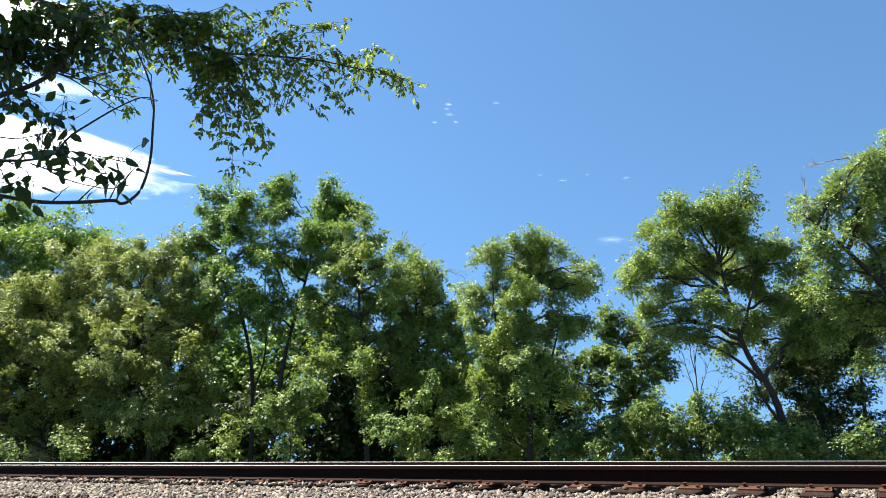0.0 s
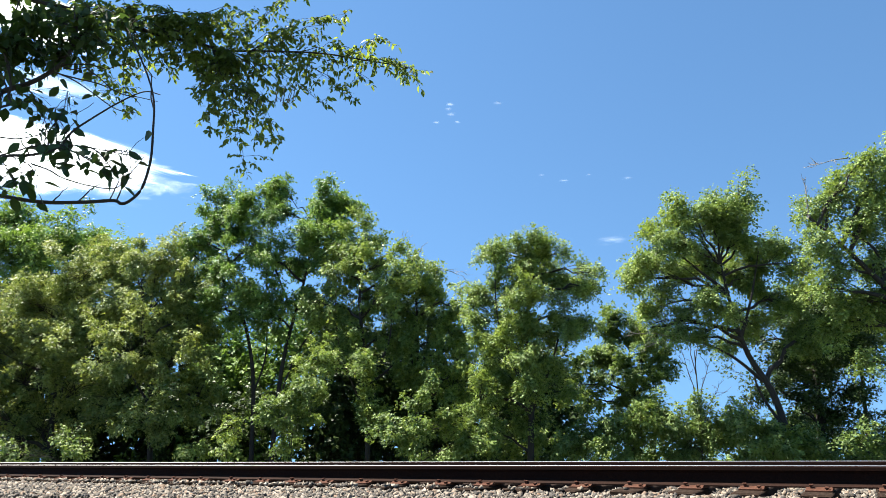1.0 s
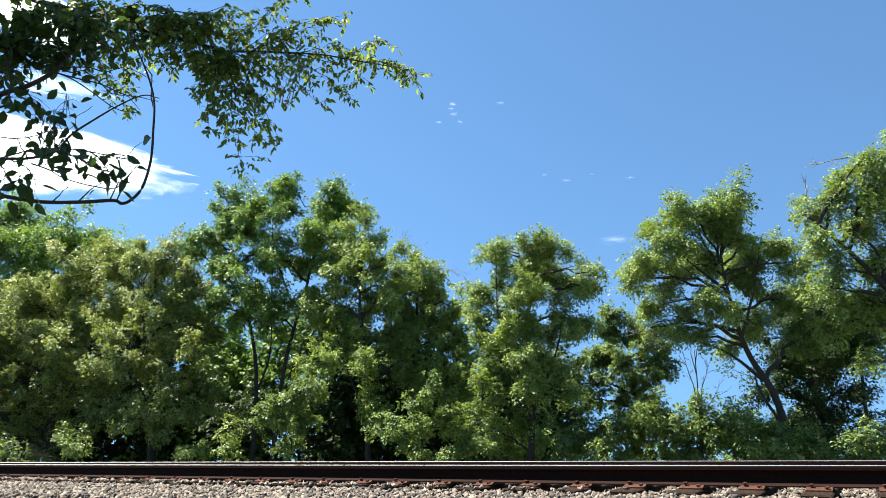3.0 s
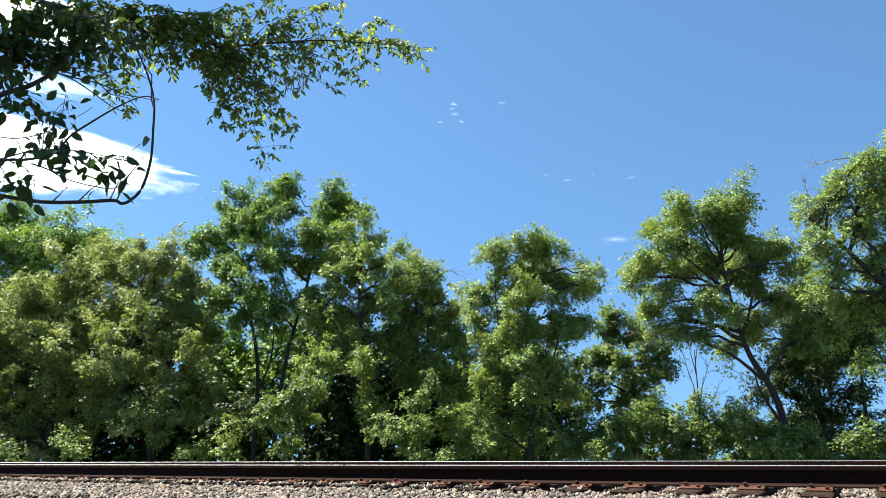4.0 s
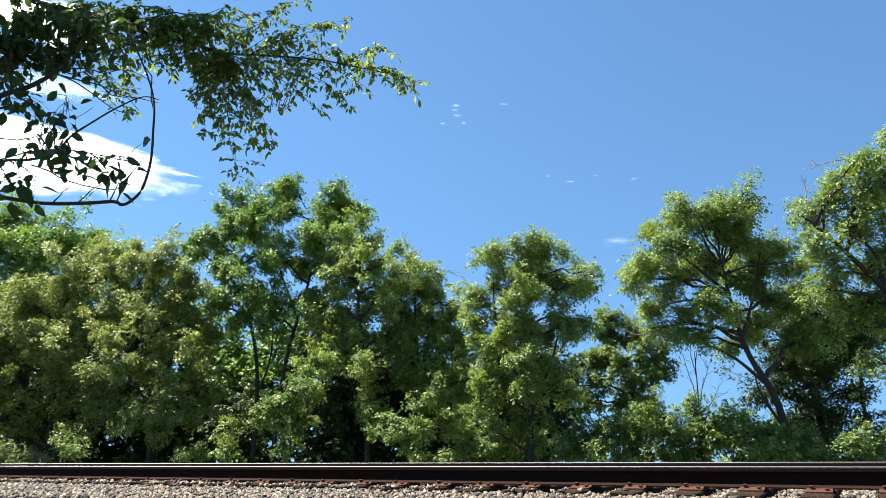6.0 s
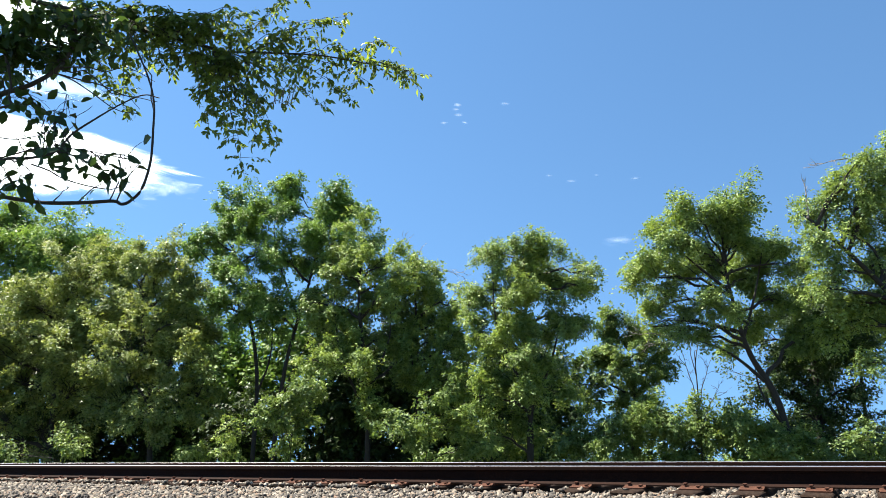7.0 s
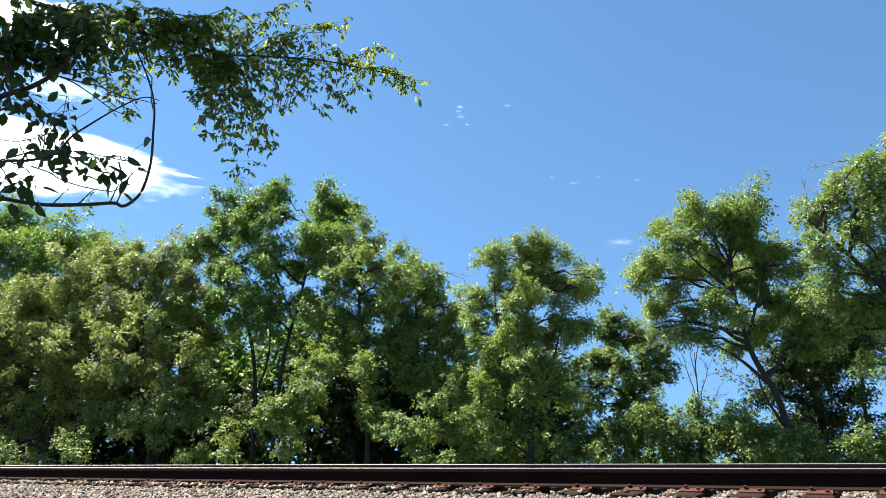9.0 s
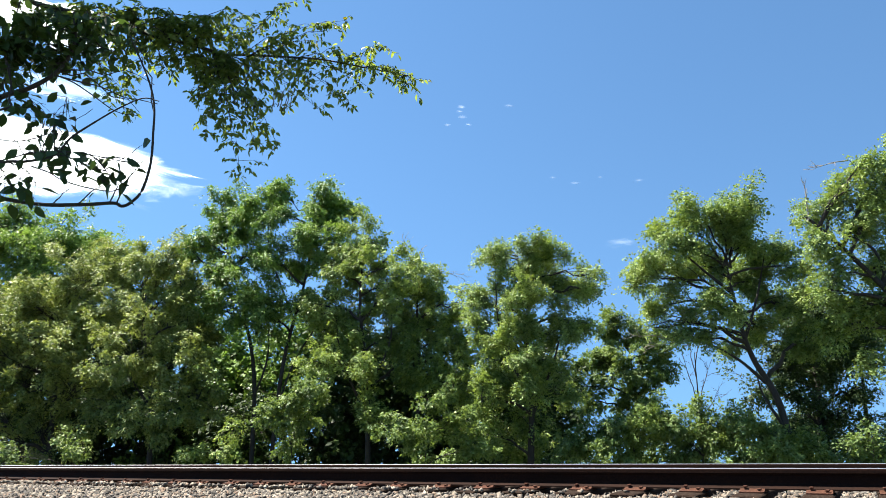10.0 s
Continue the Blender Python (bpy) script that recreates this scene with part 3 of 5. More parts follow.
build_tree(104, "tall slender locust tree with airy feathery crown",
           [(-6.05, 23, -0.68), (-6.27, 23, 3.07), (-7.02, 23, 5.73), (-7.89, 23, 8.17)], 0.11,
           [(-8.35, 23.48, 9.28, 0.69, 0.65), (-7.62, 23.41, 8.31, 0.76, 0.8), (-8.5, 23.2, 7.71, 0.71, 0.59), (-6.89, 22.53, 8.46, 0.66, 0.66),
            (-7.59, 22.53, 6.59, 0.91, 0.68), (-6.78, 23.17, 7.39, 0.71, 0.79), (-9.01, 23.33, 7.44, 0.79, 0.56), (-6.32, 22.02, 5.5, 0.83, 0.73),
            (-7.37, 22.28, 5.08, 0.83, 0.74)],
           LEAF_LOCUST, sway=SWAY_LOCUST, density=4600, length=0.085, clump=0.14, stems=[[(-6.21, 23, 2.34), (-5.88, 23, 3.81), (-6.08, 23, 6.53), (-5.88, 23, 9.22)], [(-7.02, 23, 5.73), (-8.45, 23, 6.93), (-8.88, 23, 7.34)]])

build_tree(105, "tall slender locust tree with forked trunk and airy crown",
           [(-5.36, 22.5, -0.68), (-5.16, 22.5, 3.19), (-4.6, 22.5, 6.0), (-4.33, 22.5, 7.99)], 0.11,
           [(-5.73, 22.89, 9.44, 0.72, 0.56), (-5.83, 22.16, 8.38, 0.73, 0.73), (-4.0, 22.85, 8.87, 0.91, 0.44), (-3.21, 22.99, 8.33, 0.71, 0.51),
            (-4.32, 21.99, 7.62, 0.94, 0.68), (-4.99, 22.78, 6.87, 0.81, 0.81), (-3.46, 22.08, 7.05, 0.83, 0.71), (-5.64, 21.93, 6.62, 0.67, 0.74),
            (-5.53, 22.03, 4.75, 0.95, 0.76), (-4.25, 22.8, 5.49, 0.95, 0.8),
            (-3.85, 22.85, 8.91, 0.73, 0.36), (-2.89, 22.88, 8.63, 0.33, 0.29)],
           LEAF_LOCUST, sway=SWAY_FORKED, more={2: SWAY_PLUME, 3: SWAY_PLUME, 4: SWAY_PLUME}, density=4600, length=0.085, clump=0.14, stems=[[(-5.26, 22.5, 1.94), (-4.73, 22.5, 3.55), (-3.64, 22.5, 5.61), (-3.56, 22.5, 7.99)], [(-4.9, 22.5, 4.85), (-5.82, 22.5, 7.18), (-5.94, 22.5, 8.82)]])

build_tree(106, "grey-green tree with thin top beside locusts",
           [(-2.16, 21, -0.68), (-2.29, 21, 2.48), (-2.6, 21, 4.89), (-2.57, 21, 6.53)], 0.12,
           [(-2.6, 21.17, 7.05, 0.72, 0.61), (-3.15, 21.52, 6.12, 0.87, 0.76), (-1.91, 20.16, 5.92, 0.71, 0.68), (-3.65, 21.64, 4.67, 0.93, 0.86),
            (-2.38, 21.41, 4.98, 0.89, 0.82), (-1.42, 20.26, 5.07, 0.68, 0.71), (-1.65, 21.38, 4.08, 0.88, 0.84), (-2.86, 21.41, 3.56, 0.96, 0.84),
            (-3.68, 20.3, 3.06, 0.82, 0.74), (-0.77, 21.67, 3.25, 0.88, 0.88), (-2.33, 20.1, 2.63, 0.74, 0.65), (-2.06, 20.2, 1.53, 0.74, 0.64),
            (-3.24, 20.90, 5.95, 0.65, 0.65), (-3.97, 21.33, 4.97, 0.65, 0.65), (-2.81, 20.98, 3.84, 0.63, 0.57),
            (-2.39, 20.89, 7.02, 0.49, 0.43), (-3.07, 21.01, 6.68, 0.59, 0.43), (-1.84, 21.33, 6.25, 0.43, 0.43), (-1.44, 21.43, 5.63, 0.53, 0.50)],
           LEAF_ELDER, stems=[[(-2.23, 21, 1.5), (-3.14, 21, 3.5), (-3.41, 21, 5.61)], [(-2.29, 21, 2.32), (-1.62, 21, 4.01), (-1.84, 21, 6.16)]], length=0.082, density=3500)

build_tree(107, "thin grey-green tree with bare twigs at its top",
           [(-0.82, 21.5, -0.68), (-0.79, 21.5, 2.54), (-0.87, 21.5, 5.0), (-0.98, 21.5, 6.3)], 0.09,
           [(-0.87, 21.06, 5.81, 0.64, 0.6), (-0.25, 21.49, 5.37, 0.61, 0.61), (-0.62, 22.13, 4.59, 0.84, 0.73), (-1.41, 21.59, 4.93, 0.64, 0.64),
            (-0.07, 21.35, 3.9, 0.7, 0.73), (-0.92, 21.02, 3.16, 0.82, 0.75), (0.1, 20.78, 2.62, 0.75, 0.75),
            (0.28, 21.27, 4.50, 0.48, 0.68), (-0.39, 21.14, 5.56, 0.49, 0.59), (-1.14, 21.80, 6.54, 0.48, 0.48), (0.10, 21.00, 3.15, 0.56, 0.66),
            (-0.86, 21.21, 4.58, 0.58, 0.64),
            (0.71, 20.74, 3.79, 0.41, 0.72), (0.53, 20.60, 4.94, 0.35, 0.54), (0.74, 20.90, 2.39, 0.43, 0.62)],
           LEAF_ELDER, bare=[(-1.32, 21.5, 7.3), (-0.71, 21.5, 6.87), (0.02, 21.5, 6.11), (0.65, 21.5, 5.93)], length=0.082, density=3500)

build_tree(108, "broad upright boxelder tree with yellowish green crown",
           [(2.17, 18.5, -0.68), (2.27, 18.5, 1.92), (2.19, 18.5, 3.71), (2.44, 18.5, 5.45)], 0.13,
           [(1.30, 18.28, 5.68, 0.37, 0.40), (2.65, 18.17, 5.97, 0.43, 0.43), (3.26, 18.11, 5.72, 0.23, 0.23), (2.10, 18.21, 5.50, 0.60, 0.43),
            (3.71, 18.93, 5.08, 0.53, 0.50), (2.81, 18.83, 5.05, 0.67, 0.55), (1.38, 18.81, 4.88, 0.67, 0.55), (0.75, 18.80, 4.40, 0.37, 0.49),
            (3.28, 18.19, 3.96, 0.61, 0.64), (2.06, 18.31, 3.98, 0.70, 0.64), (1.13, 18.63, 3.43, 0.64, 0.70), (2.71, 18.73, 2.99, 0.76, 0.64),
            (1.75, 18.85, 2.25, 0.75, 0.64), (3.30, 18.88, 2.18, 0.45, 0.56), (0.92, 18.09, 1.88, 0.56, 0.61), (2.30, 18.61, 1.35, 0.68, 0.54),
            (1.29, 18.67, 1.00, 0.62, 0.51), (3.90, 18.51, 3.79, 0.22, 0.36),
            (2.13, 17.50, 4.41, 0.54, 0.48), (1.87, 17.50, 2.95, 0.58, 0.52), (2.11, 17.50, 1.83, 0.57, 0.46),
            (3.85, 18.09, 4.78, 0.28, 0.33), (4.16, 18.61, 5.22, 0.14, 0.17), (1.05, 18.67, 5.89, 0.23, 0.29)],
           LEAF_ELDER, sway=SWAY_BROAD, stems=[[(2.22, 18.5, 1.34), (2.95, 18.5, 3.1), (3.35, 18.5, 4.97)], [(2.19, 18.5, 1.92), (1.46, 18.5, 3.71), (1.35, 18.5, 5.78)]], length=0.066, density=9000)

build_tree(109, "small green-leaved tree standing farther back",
           [(6.69, 25, -0.68), (6.75, 25, 2.53), (6.67, 25, 4.12)], 0.09,
           [(6.05, 24.49, 4.75, 0.8, 0.52), (7.41, 24.78, 4.5, 0.85, 0.61), (5.57, 24.94, 3.71, 0.77, 0.73), (6.62, 24.03, 3.39, 0.93, 0.74),
            (7.93, 24.91, 3.51, 0.52, 0.6), (5.42, 25.58, 2.38, 0.77, 0.73), (6.57, 24.95, 2.23, 0.87, 0.64), (4.72, 24.92, 2.91, 0.56, 0.68),
            (6.21, 24.77, 4.70, 0.85, 0.50), (7.88, 25.40, 4.19, 0.67, 0.71), (5.81, 24.71, 3.48, 0.76, 0.76), (7.37, 25.09, 2.93, 0.77, 0.65),
            (6.65, 25.65, 2.18, 0.89, 0.66)],
           LEAF_SHRUB, density=2600, length=0.1)

build_tree(110, "leaning boxelder tree with broad airy crown",
           [(7.91, 16.2, -0.68), (7.62, 16.2, 1.52), (7.11, 16.2, 2.61), (6.88, 16.2, 3.55), (6.72, 16.2, 4.8)], 0.13,
           [(4.63, 15.94, 4.38, 0.49, 0.57), (5.07, 15.80, 5.32, 0.42, 0.50), (7.58, 16.10, 6.49, 0.28, 0.46), (5.74, 15.85, 5.72, 0.48, 0.53),
            (6.44, 15.77, 5.78, 0.60, 0.52), (7.26, 16.10, 5.41, 0.58, 0.58), (8.33, 16.62, 5.48, 0.42, 0.44), (6.21, 16.50, 4.88, 0.74, 0.59),
            (5.30, 16.47, 3.88, 0.63, 0.45), (5.99, 15.50, 3.66, 0.62, 0.43), (7.37, 17.00, 4.73, 0.60, 0.60), (8.31, 15.92, 4.72, 0.40, 0.40),
            (8.07, 17.00, 4.58, 0.55, 0.60), (8.63, 17.10, 4.02, 0.52, 0.55), (7.73, 17.20, 3.58, 0.44, 0.44), (5.62, 16.24, 6.24, 0.18, 0.34),
            (6.87, 16.80, 2.97, 0.33, 0.25), (8.90, 17.10, 3.16, 0.44, 0.51),
            (5.34, 16.03, 3.14, 0.31, 0.18), (5.97, 16.16, 3.00, 0.32, 0.16), (4.92, 16.37, 3.31, 0.25, 0.19),
            (4.43, 16.21, 4.35, 0.20, 0.27), (5.66, 15.88, 6.25, 0.23, 0.18), (6.77, 16.17, 6.52, 0.31, 0.18)],
           LEAF_ELDER, sway=SWAY_LEANING, more={2: SWAY_CREST, 5: SWAY_CREST, 6: CALM, 11: CALM, 12: SWAY_CREST, 13: CALM, 17: CALM}, stems=[[(7.83, 16.2, 0.77), (7.26, 16.2, 1.77), (7.16, 16.2, 2.48)], [(7.36, 16.2, 2.03), (6.78, 16.2, 2.55), (6.22, 16.2, 2.85), (5.51, 16.2, 3.01)], [(6.97, 16.2, 3.01), (7.38, 16.2, 4.1), (7.77, 16.2, 5.52)], [(6.83, 16.2, 4.1), (6.03, 16.2, 4.8), (5.47, 16.2, 5.37)]], length=0.064, density=9500, bare=[(4.46, 16.20, 3.14), (4.84, 16.20, 2.85)])

# This tree's shade is in its leaf colour; the sun still reaches it.
build_tree(111, "dense tree behind the leaning trunk, leaves darkened for shade",
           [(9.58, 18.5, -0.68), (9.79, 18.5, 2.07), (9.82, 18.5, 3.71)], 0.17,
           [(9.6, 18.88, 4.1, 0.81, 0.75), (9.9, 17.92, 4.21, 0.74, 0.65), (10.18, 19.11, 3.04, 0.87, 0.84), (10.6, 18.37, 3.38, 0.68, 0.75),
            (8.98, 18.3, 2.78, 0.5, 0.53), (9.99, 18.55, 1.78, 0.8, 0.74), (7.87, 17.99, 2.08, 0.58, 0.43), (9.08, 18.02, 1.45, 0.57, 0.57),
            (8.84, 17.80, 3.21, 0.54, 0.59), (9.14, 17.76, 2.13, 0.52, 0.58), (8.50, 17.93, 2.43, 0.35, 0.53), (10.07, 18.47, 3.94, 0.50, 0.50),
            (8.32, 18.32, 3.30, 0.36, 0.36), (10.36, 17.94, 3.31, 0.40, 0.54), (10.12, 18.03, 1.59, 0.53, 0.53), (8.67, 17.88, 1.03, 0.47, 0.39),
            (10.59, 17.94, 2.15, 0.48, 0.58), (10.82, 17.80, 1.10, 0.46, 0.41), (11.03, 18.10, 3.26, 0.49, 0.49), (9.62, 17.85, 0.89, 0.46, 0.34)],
           LEAF_SHADED, length=0.075, density=4200, stems=[[(10.80, 18.5, -0.7), (10.99, 18.50, 2.06), (11.10, 18.50, 3.18), (11.64, 18.50, 4.10)]])

build_tree(112, "large boxelder tree with crooked limbs and dead twigs",
           [(10.06, 14.8, -0.68), (10.12, 14.80, 1.57), (10.01, 14.80, 3.13), (9.71, 14.80, 3.82), (9.00, 14.80, 4.71), (8.25, 14.80, 5.51)], 0.15,
           [(9.46, 14.48, 6.77, 0.33, 0.33), (9.13, 14.77, 6.27, 0.43, 0.38), (9.61, 14.39, 6.05, 0.37, 0.49), (8.34, 15.23, 5.75, 0.34, 0.21),
            (8.90, 15.17, 5.81, 0.43, 0.31), (9.41, 14.85, 5.45, 0.49, 0.42), (8.31, 14.60, 4.83, 0.41, 0.32), (9.80, 15.21, 4.65, 0.43, 0.50),
            (8.65, 14.87, 4.26, 0.44, 0.41), (9.02, 15.18, 3.59, 0.46, 0.46), (9.72, 15.15, 3.65, 0.42, 0.53), (8.10, 14.81, 3.76, 0.32, 0.34),
            (10.46, 14.71, 6.67, 0.60, 0.72), (10.40, 14.90, 5.09, 0.59, 0.70), (9.98, 14.73, 3.49, 0.51, 0.56), (8.92, 14.46, 2.23, 0.30, 0.37),
            (8.68, 15.40, 3.12, 0.35, 0.40)],
           LEAF_ELDER, bare=[(8.52, 14.80, 6.75), (8.31, 14.80, 6.40)], stems=[[(10.02, 14.80, 2.89), (10.15, 14.80, 4.79), (9.83, 14.80, 6.15), (9.39, 14.80, 6.99)], [(9.73, 14.80, 3.80), (9.58, 14.80, 4.79), (8.84, 14.80, 5.26)]], length=0.064, density=8500)

build_tree(201, "bright green leafy shrub at the edge of the thicket",
           [(-0.53, 17.5, -0.68), (-0.54, 17.5, 0.88)], 0.03,
           [(-0.53, 16.96, 1.78, 0.49, 0.46), (-1.13, 17.07, 0.93, 0.75, 0.56), (0.01, 16.65, 1.04, 0.66, 0.58), (0.62, 17.13, 0.67, 0.56, 0.43),
            (-0.61, 17.71, 0.82, 0.63, 0.56)],
           LEAF_SHRUB, category='shrub', group='shrubs along the track', sway=SWAY_SHRUB, length=0.078, density=3300, clump=0.105)

build_tree(202, "yellow-green leafy shrub before dark undergrowth",
           [(-3.87, 18.5, -0.68), (-3.91, 18.5, 0.92)], 0.03,
           [(-3.71, 18.73, 1.65, 0.62, 0.57), (-4.07, 18.58, 0.92, 0.7, 0.58), (-3.28, 18.28, 2.04, 0.59, 0.53), (-4.35, 18.09, 1.32, 0.49, 0.52)],
           LEAF_SHRUB, category='shrub', group='shrubs along the track', length=0.078, density=3300, clump=0.105)

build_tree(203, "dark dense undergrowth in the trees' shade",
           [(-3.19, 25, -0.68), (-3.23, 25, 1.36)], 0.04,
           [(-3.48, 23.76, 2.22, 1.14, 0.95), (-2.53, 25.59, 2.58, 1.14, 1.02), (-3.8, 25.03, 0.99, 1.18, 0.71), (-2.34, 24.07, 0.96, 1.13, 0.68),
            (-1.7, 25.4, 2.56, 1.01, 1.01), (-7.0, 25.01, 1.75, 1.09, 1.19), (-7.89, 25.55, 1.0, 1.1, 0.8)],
           LEAF_SHADED, category='shrub', group='shrubs along the track', length=0.14, density=1000)

build_tree(204, "bright green sunlit shrub along the track",
           [(4.17, 17.5, -0.68), (4.2, 17.5, 0.75)], 0.03,
           [(3.06, 17.28, 0.68, 0.54, 0.41), (3.78, 16.86, 0.79, 0.58, 0.5), (4.77, 17.49, 1.01, 0.61, 0.5), (4.42, 16.84, 0.54, 0.66, 0.34),
            (5.18, 17.41, 1.34, 0.41, 0.36),
            (3.95, 16.96, 0.92, 0.54, 0.37), (4.66, 16.54, 1.20, 0.36, 0.41), (5.29, 17.20, 1.37, 0.28, 0.38), (3.15, 17.40, 0.81, 0.50, 0.33)],
           LEAF_SHRUB, category='shrub', group='shrubs along the track', length=0.074, density=4300, clump=0.105)

build_tree(205, "bright green sunlit shrub along the track",
           [(6.03, 17, -0.68), (6.07, 17, 0.73)], 0.03,
           [(5.39, 16.83, 1.11, 0.53, 0.45), (5.85, 17.18, 0.61, 0.62, 0.46), (6.59, 16.93, 0.8, 0.61, 0.48), (6.89, 16.91, 1.18, 0.48, 0.4),
            (6.33, 17.2, 1.2, 0.41, 0.35),
            (6.04, 17.05, 1.49, 0.27, 0.35), (6.17, 16.83, 0.96, 0.54, 0.37), (5.57, 17.06, 0.80, 0.49, 0.32)],
           LEAF_SHRUB, category='shrub', group='shrubs along the track', length=0.074, density=4300, clump=0.105)

build_tree(206, "bright green sunlit shrub below the leaning tree",
           [(7.29, 16, -0.68), (7.34, 16, 0.64)], 0.03,
           [(6.72, 15.39, 0.8, 0.48, 0.41), (7.43, 15.67, 0.63, 0.54, 0.39), (8.14, 16.14, 0.52, 0.45, 0.3), (6.96, 16.34, 0.47, 0.64, 0.28),
            (6.45, 15.32, 1.01, 0.38, 0.38), (7.30, 15.59, 0.78, 0.45, 0.29), (8.36, 16.27, 0.71, 0.42, 0.28), (6.44, 16.08, 1.26, 0.21, 0.28)],
           LEAF_SHRUB, category='shrub', group='shrubs along the track', length=0.074, density=4300, clump=0.105)

build_tree(207, "low bright shrub close behind the rails",
           [(8.52, 14.5, -0.68), (8.56, 14.5, 0.49)], 0.02,
           [(8.41, 14.43, 0.49, 0.38, 0.25), (9.02, 14.57, 0.6, 0.39, 0.34)],
           LEAF_SHRUB, category='shrub', group='shrubs along the track', length=0.074, density=4300, clump=0.105)

build_tree(208, "small yellow-green shrub at the thicket's foot",
           [(-9.92, 19.5, -0.68), (-9.97, 19.5, 0.66)], 0.02,
           [(-9.81, 19.18, 0.66, 0.48, 0.36), (-10.35, 19.62, 0.89, 0.31, 0.25), (-11.45, 18.98, 0.44, 0.44, 0.24)],
           LEAF_SHRUB, category='shrub', group='shrubs along the track', length=0.078, density=3300, clump=0.105)

build_tree(209, "small yellow-green shrub at the thicket's foot",
           [(-5.97, 20, -0.68), (-6.0, 20, 0.6)], 0.02,
           [(-5.96, 19.98, 0.6, 0.34, 0.22), (-5.9, 19.55, 1.04, 0.37, 0.31), (-7.21, 20.38, 0.53, 0.48, 0.25)],
           LEAF_ELDER, category='shrub', group='shrubs along the track', length=0.078, density=3300, clump=0.105)

build_tree(210, "bushy undergrowth beneath the boxelder",
           [(1.76, 19.5, -0.68), (1.77, 19.5, 0.81)], 0.03,
           [(1.14, 19.21, 0.73, 0.66, 0.48), (1.93, 19.63, 0.59, 0.67, 0.4), (2.71, 19.7, 0.67, 0.68, 0.43), (0.09, 19.24, 0.51, 0.66, 0.36)],
           LEAF_ELDER, category='shrub', group='shrubs along the track', length=0.078, density=3300, clump=0.105)

# Back row: leaves coloured dark to deepen the shade between the front trees.
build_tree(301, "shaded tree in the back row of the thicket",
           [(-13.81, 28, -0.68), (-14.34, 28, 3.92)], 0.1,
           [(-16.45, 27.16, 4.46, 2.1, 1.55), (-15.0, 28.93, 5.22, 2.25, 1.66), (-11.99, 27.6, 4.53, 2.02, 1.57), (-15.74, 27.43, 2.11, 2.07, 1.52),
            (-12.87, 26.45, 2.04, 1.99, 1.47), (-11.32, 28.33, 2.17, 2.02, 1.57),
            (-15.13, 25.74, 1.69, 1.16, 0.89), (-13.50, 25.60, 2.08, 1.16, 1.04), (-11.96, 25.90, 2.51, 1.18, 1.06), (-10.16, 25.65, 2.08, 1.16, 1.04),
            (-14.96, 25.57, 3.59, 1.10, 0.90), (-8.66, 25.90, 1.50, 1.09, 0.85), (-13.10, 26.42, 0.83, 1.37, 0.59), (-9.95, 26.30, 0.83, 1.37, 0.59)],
           LEAF_SHADED, group='trees of the back row', length=0.21, density=1100, clump=0.24)

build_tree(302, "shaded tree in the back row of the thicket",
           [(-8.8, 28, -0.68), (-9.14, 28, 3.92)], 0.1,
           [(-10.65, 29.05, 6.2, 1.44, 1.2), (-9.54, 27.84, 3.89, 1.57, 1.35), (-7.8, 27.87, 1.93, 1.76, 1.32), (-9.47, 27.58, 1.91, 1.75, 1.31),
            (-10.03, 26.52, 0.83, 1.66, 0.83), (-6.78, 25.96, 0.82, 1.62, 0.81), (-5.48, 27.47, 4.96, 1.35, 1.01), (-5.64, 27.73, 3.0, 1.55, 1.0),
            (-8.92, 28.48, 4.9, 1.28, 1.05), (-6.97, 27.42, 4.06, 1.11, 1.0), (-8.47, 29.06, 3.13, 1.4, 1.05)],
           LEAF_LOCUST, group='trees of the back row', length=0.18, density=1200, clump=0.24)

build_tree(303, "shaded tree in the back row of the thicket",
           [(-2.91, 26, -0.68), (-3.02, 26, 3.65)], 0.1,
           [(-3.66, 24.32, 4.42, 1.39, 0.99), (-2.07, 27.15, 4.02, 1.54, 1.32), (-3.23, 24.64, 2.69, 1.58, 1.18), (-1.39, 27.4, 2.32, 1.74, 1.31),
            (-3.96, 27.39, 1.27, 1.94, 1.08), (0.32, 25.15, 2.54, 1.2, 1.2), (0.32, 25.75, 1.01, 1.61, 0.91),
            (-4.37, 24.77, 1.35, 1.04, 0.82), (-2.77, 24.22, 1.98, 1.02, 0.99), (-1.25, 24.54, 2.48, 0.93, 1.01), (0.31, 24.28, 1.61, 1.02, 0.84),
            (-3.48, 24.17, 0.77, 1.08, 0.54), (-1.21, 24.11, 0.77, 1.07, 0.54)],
           LEAF_SHADED, group='trees of the back row', length=0.21, density=1100, clump=0.24)

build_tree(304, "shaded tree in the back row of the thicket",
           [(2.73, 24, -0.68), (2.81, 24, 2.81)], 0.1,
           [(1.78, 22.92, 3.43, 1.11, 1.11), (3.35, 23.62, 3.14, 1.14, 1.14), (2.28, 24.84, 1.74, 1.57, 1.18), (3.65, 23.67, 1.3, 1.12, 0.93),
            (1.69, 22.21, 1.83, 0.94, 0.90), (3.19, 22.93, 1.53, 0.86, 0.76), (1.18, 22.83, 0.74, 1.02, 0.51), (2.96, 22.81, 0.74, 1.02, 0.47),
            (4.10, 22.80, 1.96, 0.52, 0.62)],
           LEAF_SHADED, group='trees of the back row', length=0.17, density=1400, clump=0.24)

